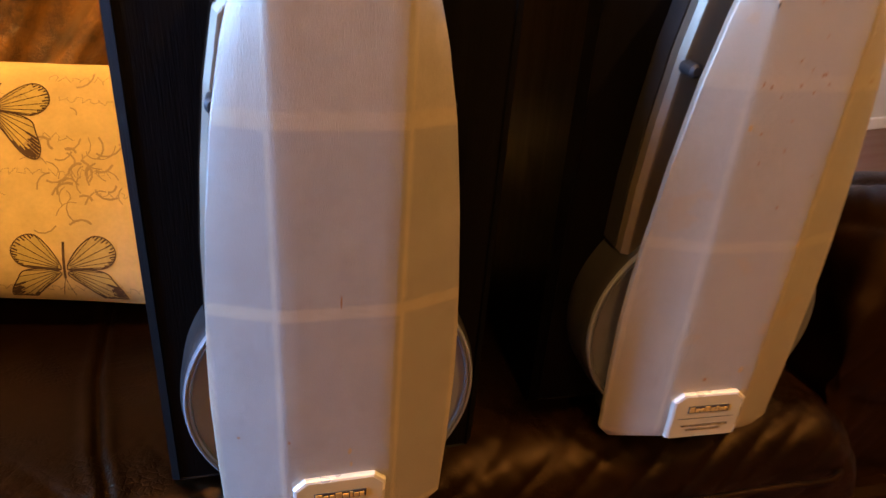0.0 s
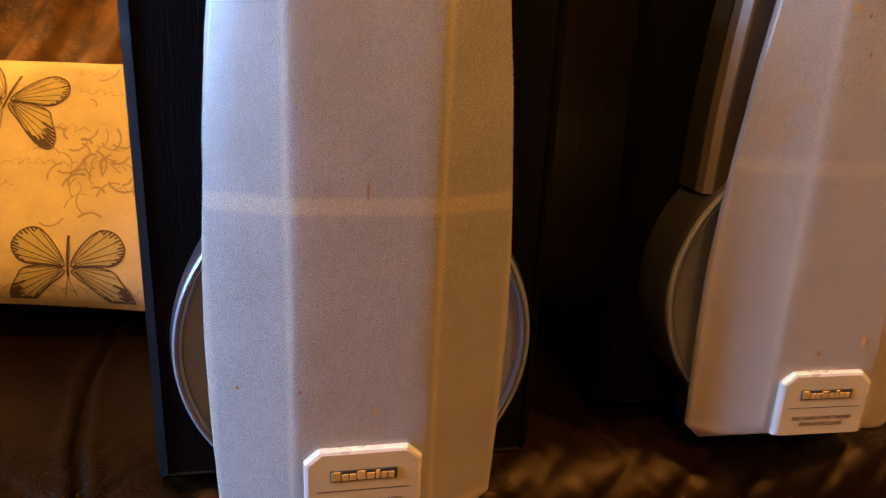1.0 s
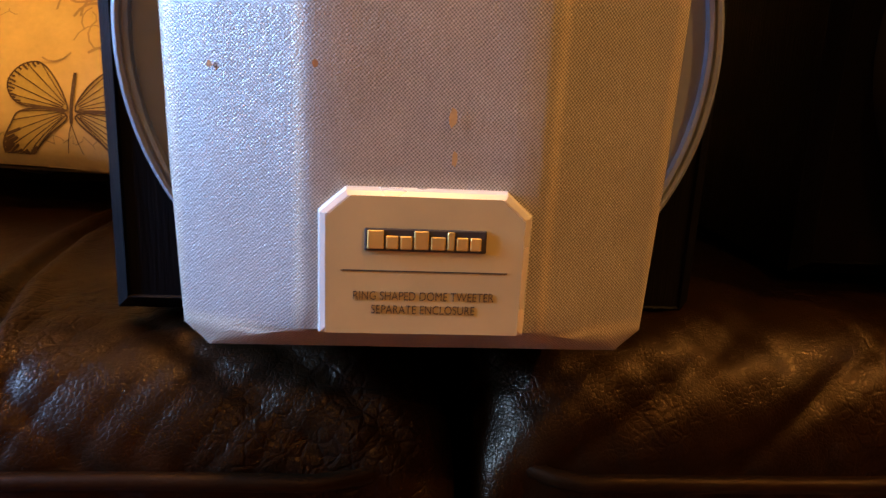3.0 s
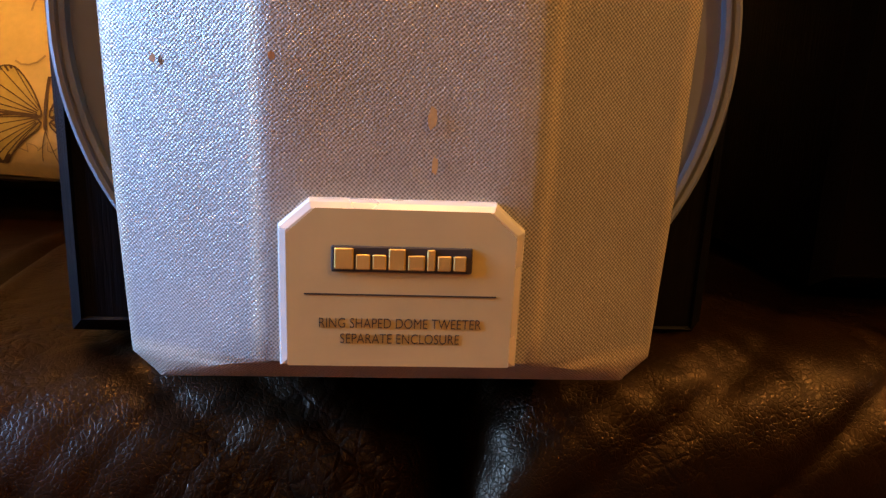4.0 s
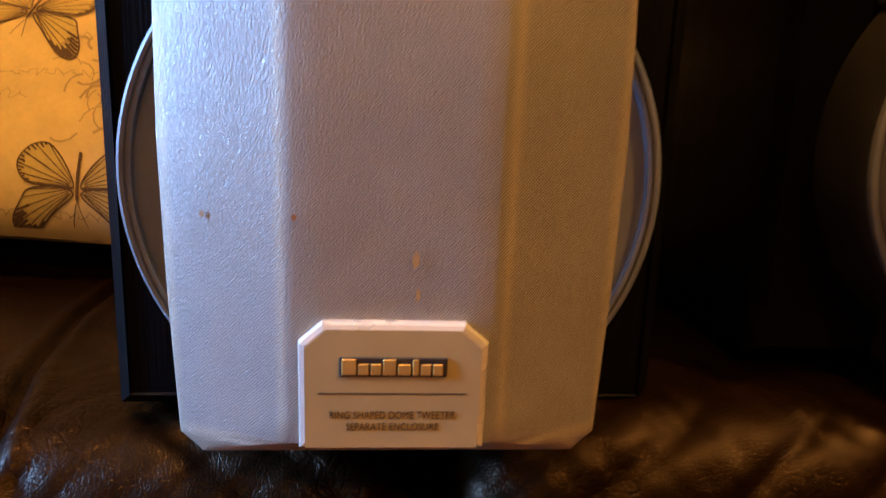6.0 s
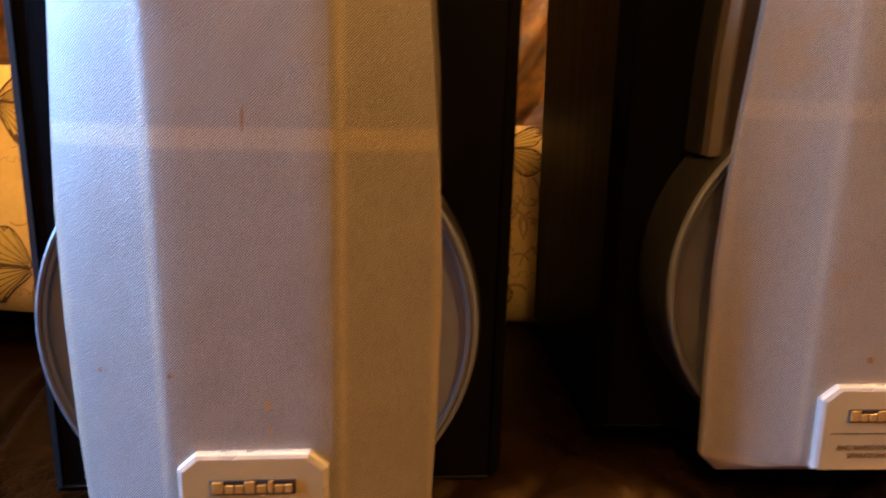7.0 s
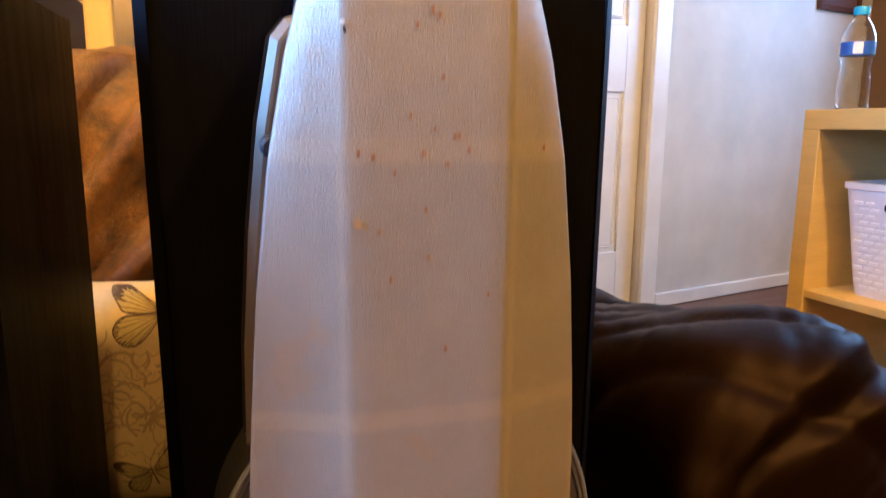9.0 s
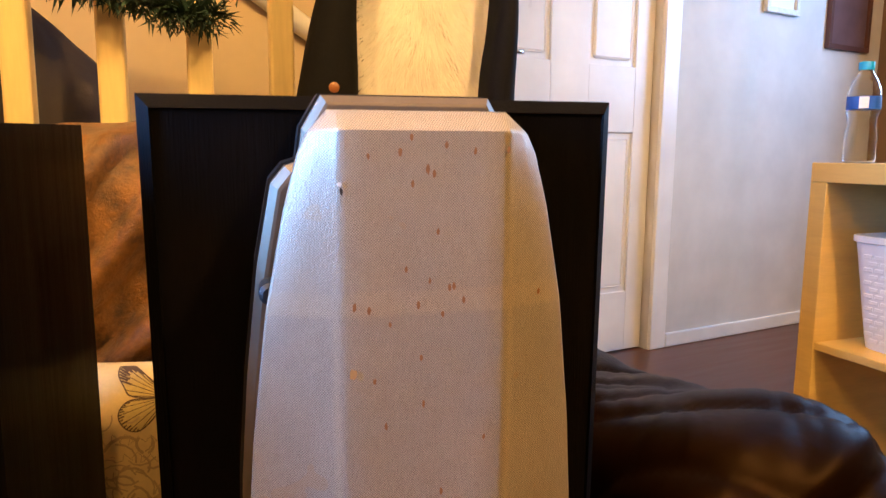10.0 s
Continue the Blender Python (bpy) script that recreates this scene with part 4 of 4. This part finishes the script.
def bag():
    th = empty("dark_bag", pose(-0.487, 1.40, 0.055), "dark brown soft bag behind the banister", "bag")
    bm, rings = bmesh.new(), []
    for j in range(30):
        t = j / 29
        z = 0.50 + 0.46 * t
        r = 0.02 + 0.20 * math.sin(math.pi * (0.10 + 0.88 * t) ** 0.8) ** 0.6
        rings.append([(r * math.cos(2 * math.pi * k / 36) * (1 + 0.16 * noise.noise(Vector((k * 0.4, z * 9, 0)))) + 0.05 * (1 - t), 0.5 * r * math.sin(2 * math.pi * k / 36), z) for k in range(36)])
    loft(bm, rings)
    part("body", bm, varied("dark_brown_fabric", (0.022, 0.012, 0.008), 0.7, grain=40, dark=0.6, bumped=0.4, dist=0.004), th, smooth=True)
    part("stand", boxed(-0.12, 0.12, -0.08, 0.08, -0.055, 0.51, bevel=0.01), BLACK_ASH, th, "dark stand under the bag")


bag()

# stair rail fixed to the far wall
rail = part("wall_handrail", tube(bmesh.new(), [(-2.9, -0.055, 1.965), (-1.75, -0.055, 1.252), (-1.13, -0.055, 0.868)], 0.028, 12), WHITE, smooth=True)
rail.matrix_world = ROOM
tagged(rail, "sloping cream stair handrail on the wall", "handrail")


# ---- pictures on the wall ----
def picture(x0, x1, z0, z1, frame_m, art_m, label):
    th = empty("wall_picture", ROOM @ pose(x0, 0, z0), label, "picture")
    w, h, b = x1 - x0, z1 - z0, 0.022
    for name, a in (("frame_bar", (0, w, -0.022, -0.001, 0, b)), ("frame_bar", (0, w, -0.022, -0.001, h - b, h)), ("frame_bar", (0, b, -0.022, -0.001, b, h - b)), ("frame_bar", (w - b, w, -0.022, -0.001, b, h - b))):
        part(name, boxed(*a, bevel=0.002, segments=1), frame_m, th)
    part("print", boxed(b - 0.002, w - b + 0.002, -0.010, -0.001, b - 0.002, h - b + 0.002), art_m, th)


picture(0.449, 0.66, 1.335, 1.56, varied("pale_frame", (0.7, 0.68, 0.62), 0.5, grain=50), WHITE, "small white framed picture on the wall")
picture(0.873, 1.18, 1.225, 1.62, varied("dark_red_frame", (0.09, 0.03, 0.02), 0.4, grain=50), varied("dark_print", (0.16, 0.09, 0.09), 0.3, grain=9, dark=0.3), "dark framed picture on the wall")

# ---- window beside the sofa ----
wall("wall_west", WEST, 0, 6.4, H, holes=[(4.72, 5.20, 0.58, 1.98)])

PANE = glass_mat("window_glass", (1.0, 1.0, 1.0), 0.0)
win = empty("window_1", WEST, "tall white framed window letting in daylight", "window", kind="structure")
for a in ((4.72, 4.76, 0.06, 0.10, 0.58, 1.98), (5.16, 5.20, 0.06, 0.10, 0.58, 1.98), (4.76, 5.16, 0.06, 0.10, 0.58, 0.63), (4.76, 5.16, 0.06, 0.10, 1.93, 1.98)):
    part("window_frame", boxed(*a, bevel=0.004), WHITE, win)
pane = part("pane", boxed(4.761, 5.159, 0.076, 0.084, 0.631, 1.929), PANE, win, "clear glass pane")
pane.visible_shadow = False

# window out of view, added as the source of the far wall's daylight
win = empty("added_window", EAST, "unseen white framed window added near the corner", "window", kind="structure")
for a in ((0.5, 0.56, 0.02, 0.08, 1.05, 2.1), (1.64, 1.7, 0.02, 0.08, 1.05, 2.1), (0.56, 1.64, 0.02, 0.08, 1.05, 1.11), (0.56, 1.64, 0.02, 0.08, 2.04, 2.1)):
    part("window_frame", boxed(*a, bevel=0.004), WHITE, win)
pane = part("pane", boxed(0.561, 1.639, 0.046, 0.054, 1.111, 2.039), PANE, win, "clear glass pane")
pane.visible_shadow = False

# ---- unseen ceiling lamps, added to hold the warm bulbs ----
def added_pendant(m):
    th = empty("added_pendant", m, "unseen white pendant added over a warm bulb", "lamp", "ceiling lamps")
    part("rose", turned(bmesh.new(), [(0.06, H), (0.06, H - 0.02), (0.02, H - 0.04)], 32, axis="z"), WHITE, th, auto=40)
    part("flex", tube(bmesh.new(), [(0, 0, H - 0.035), (0.001, 0, 2.28), (0, 0, 2.25)], 0.004), RUBBER, th, "thin dark flex", smooth=True)
    part("shade", loft(bmesh.new(), [[(r * math.cos(2 * math.pi * k / 32), r * math.sin(2 * math.pi * k / 32), z) for k in range(32)] for r, z in ((0.03, 2.26), (0.085, 2.10), (0.083, 2.10), (0.028, 2.258))], caps=False), WHITE, th, smooth=True)
    return th


pendant = added_pendant(pose(-0.34, 0.20, 0))
for place in ((1.15, -0.10), (0.50, -1.50)):
    copy_thing(pendant, pose(*place, 0))
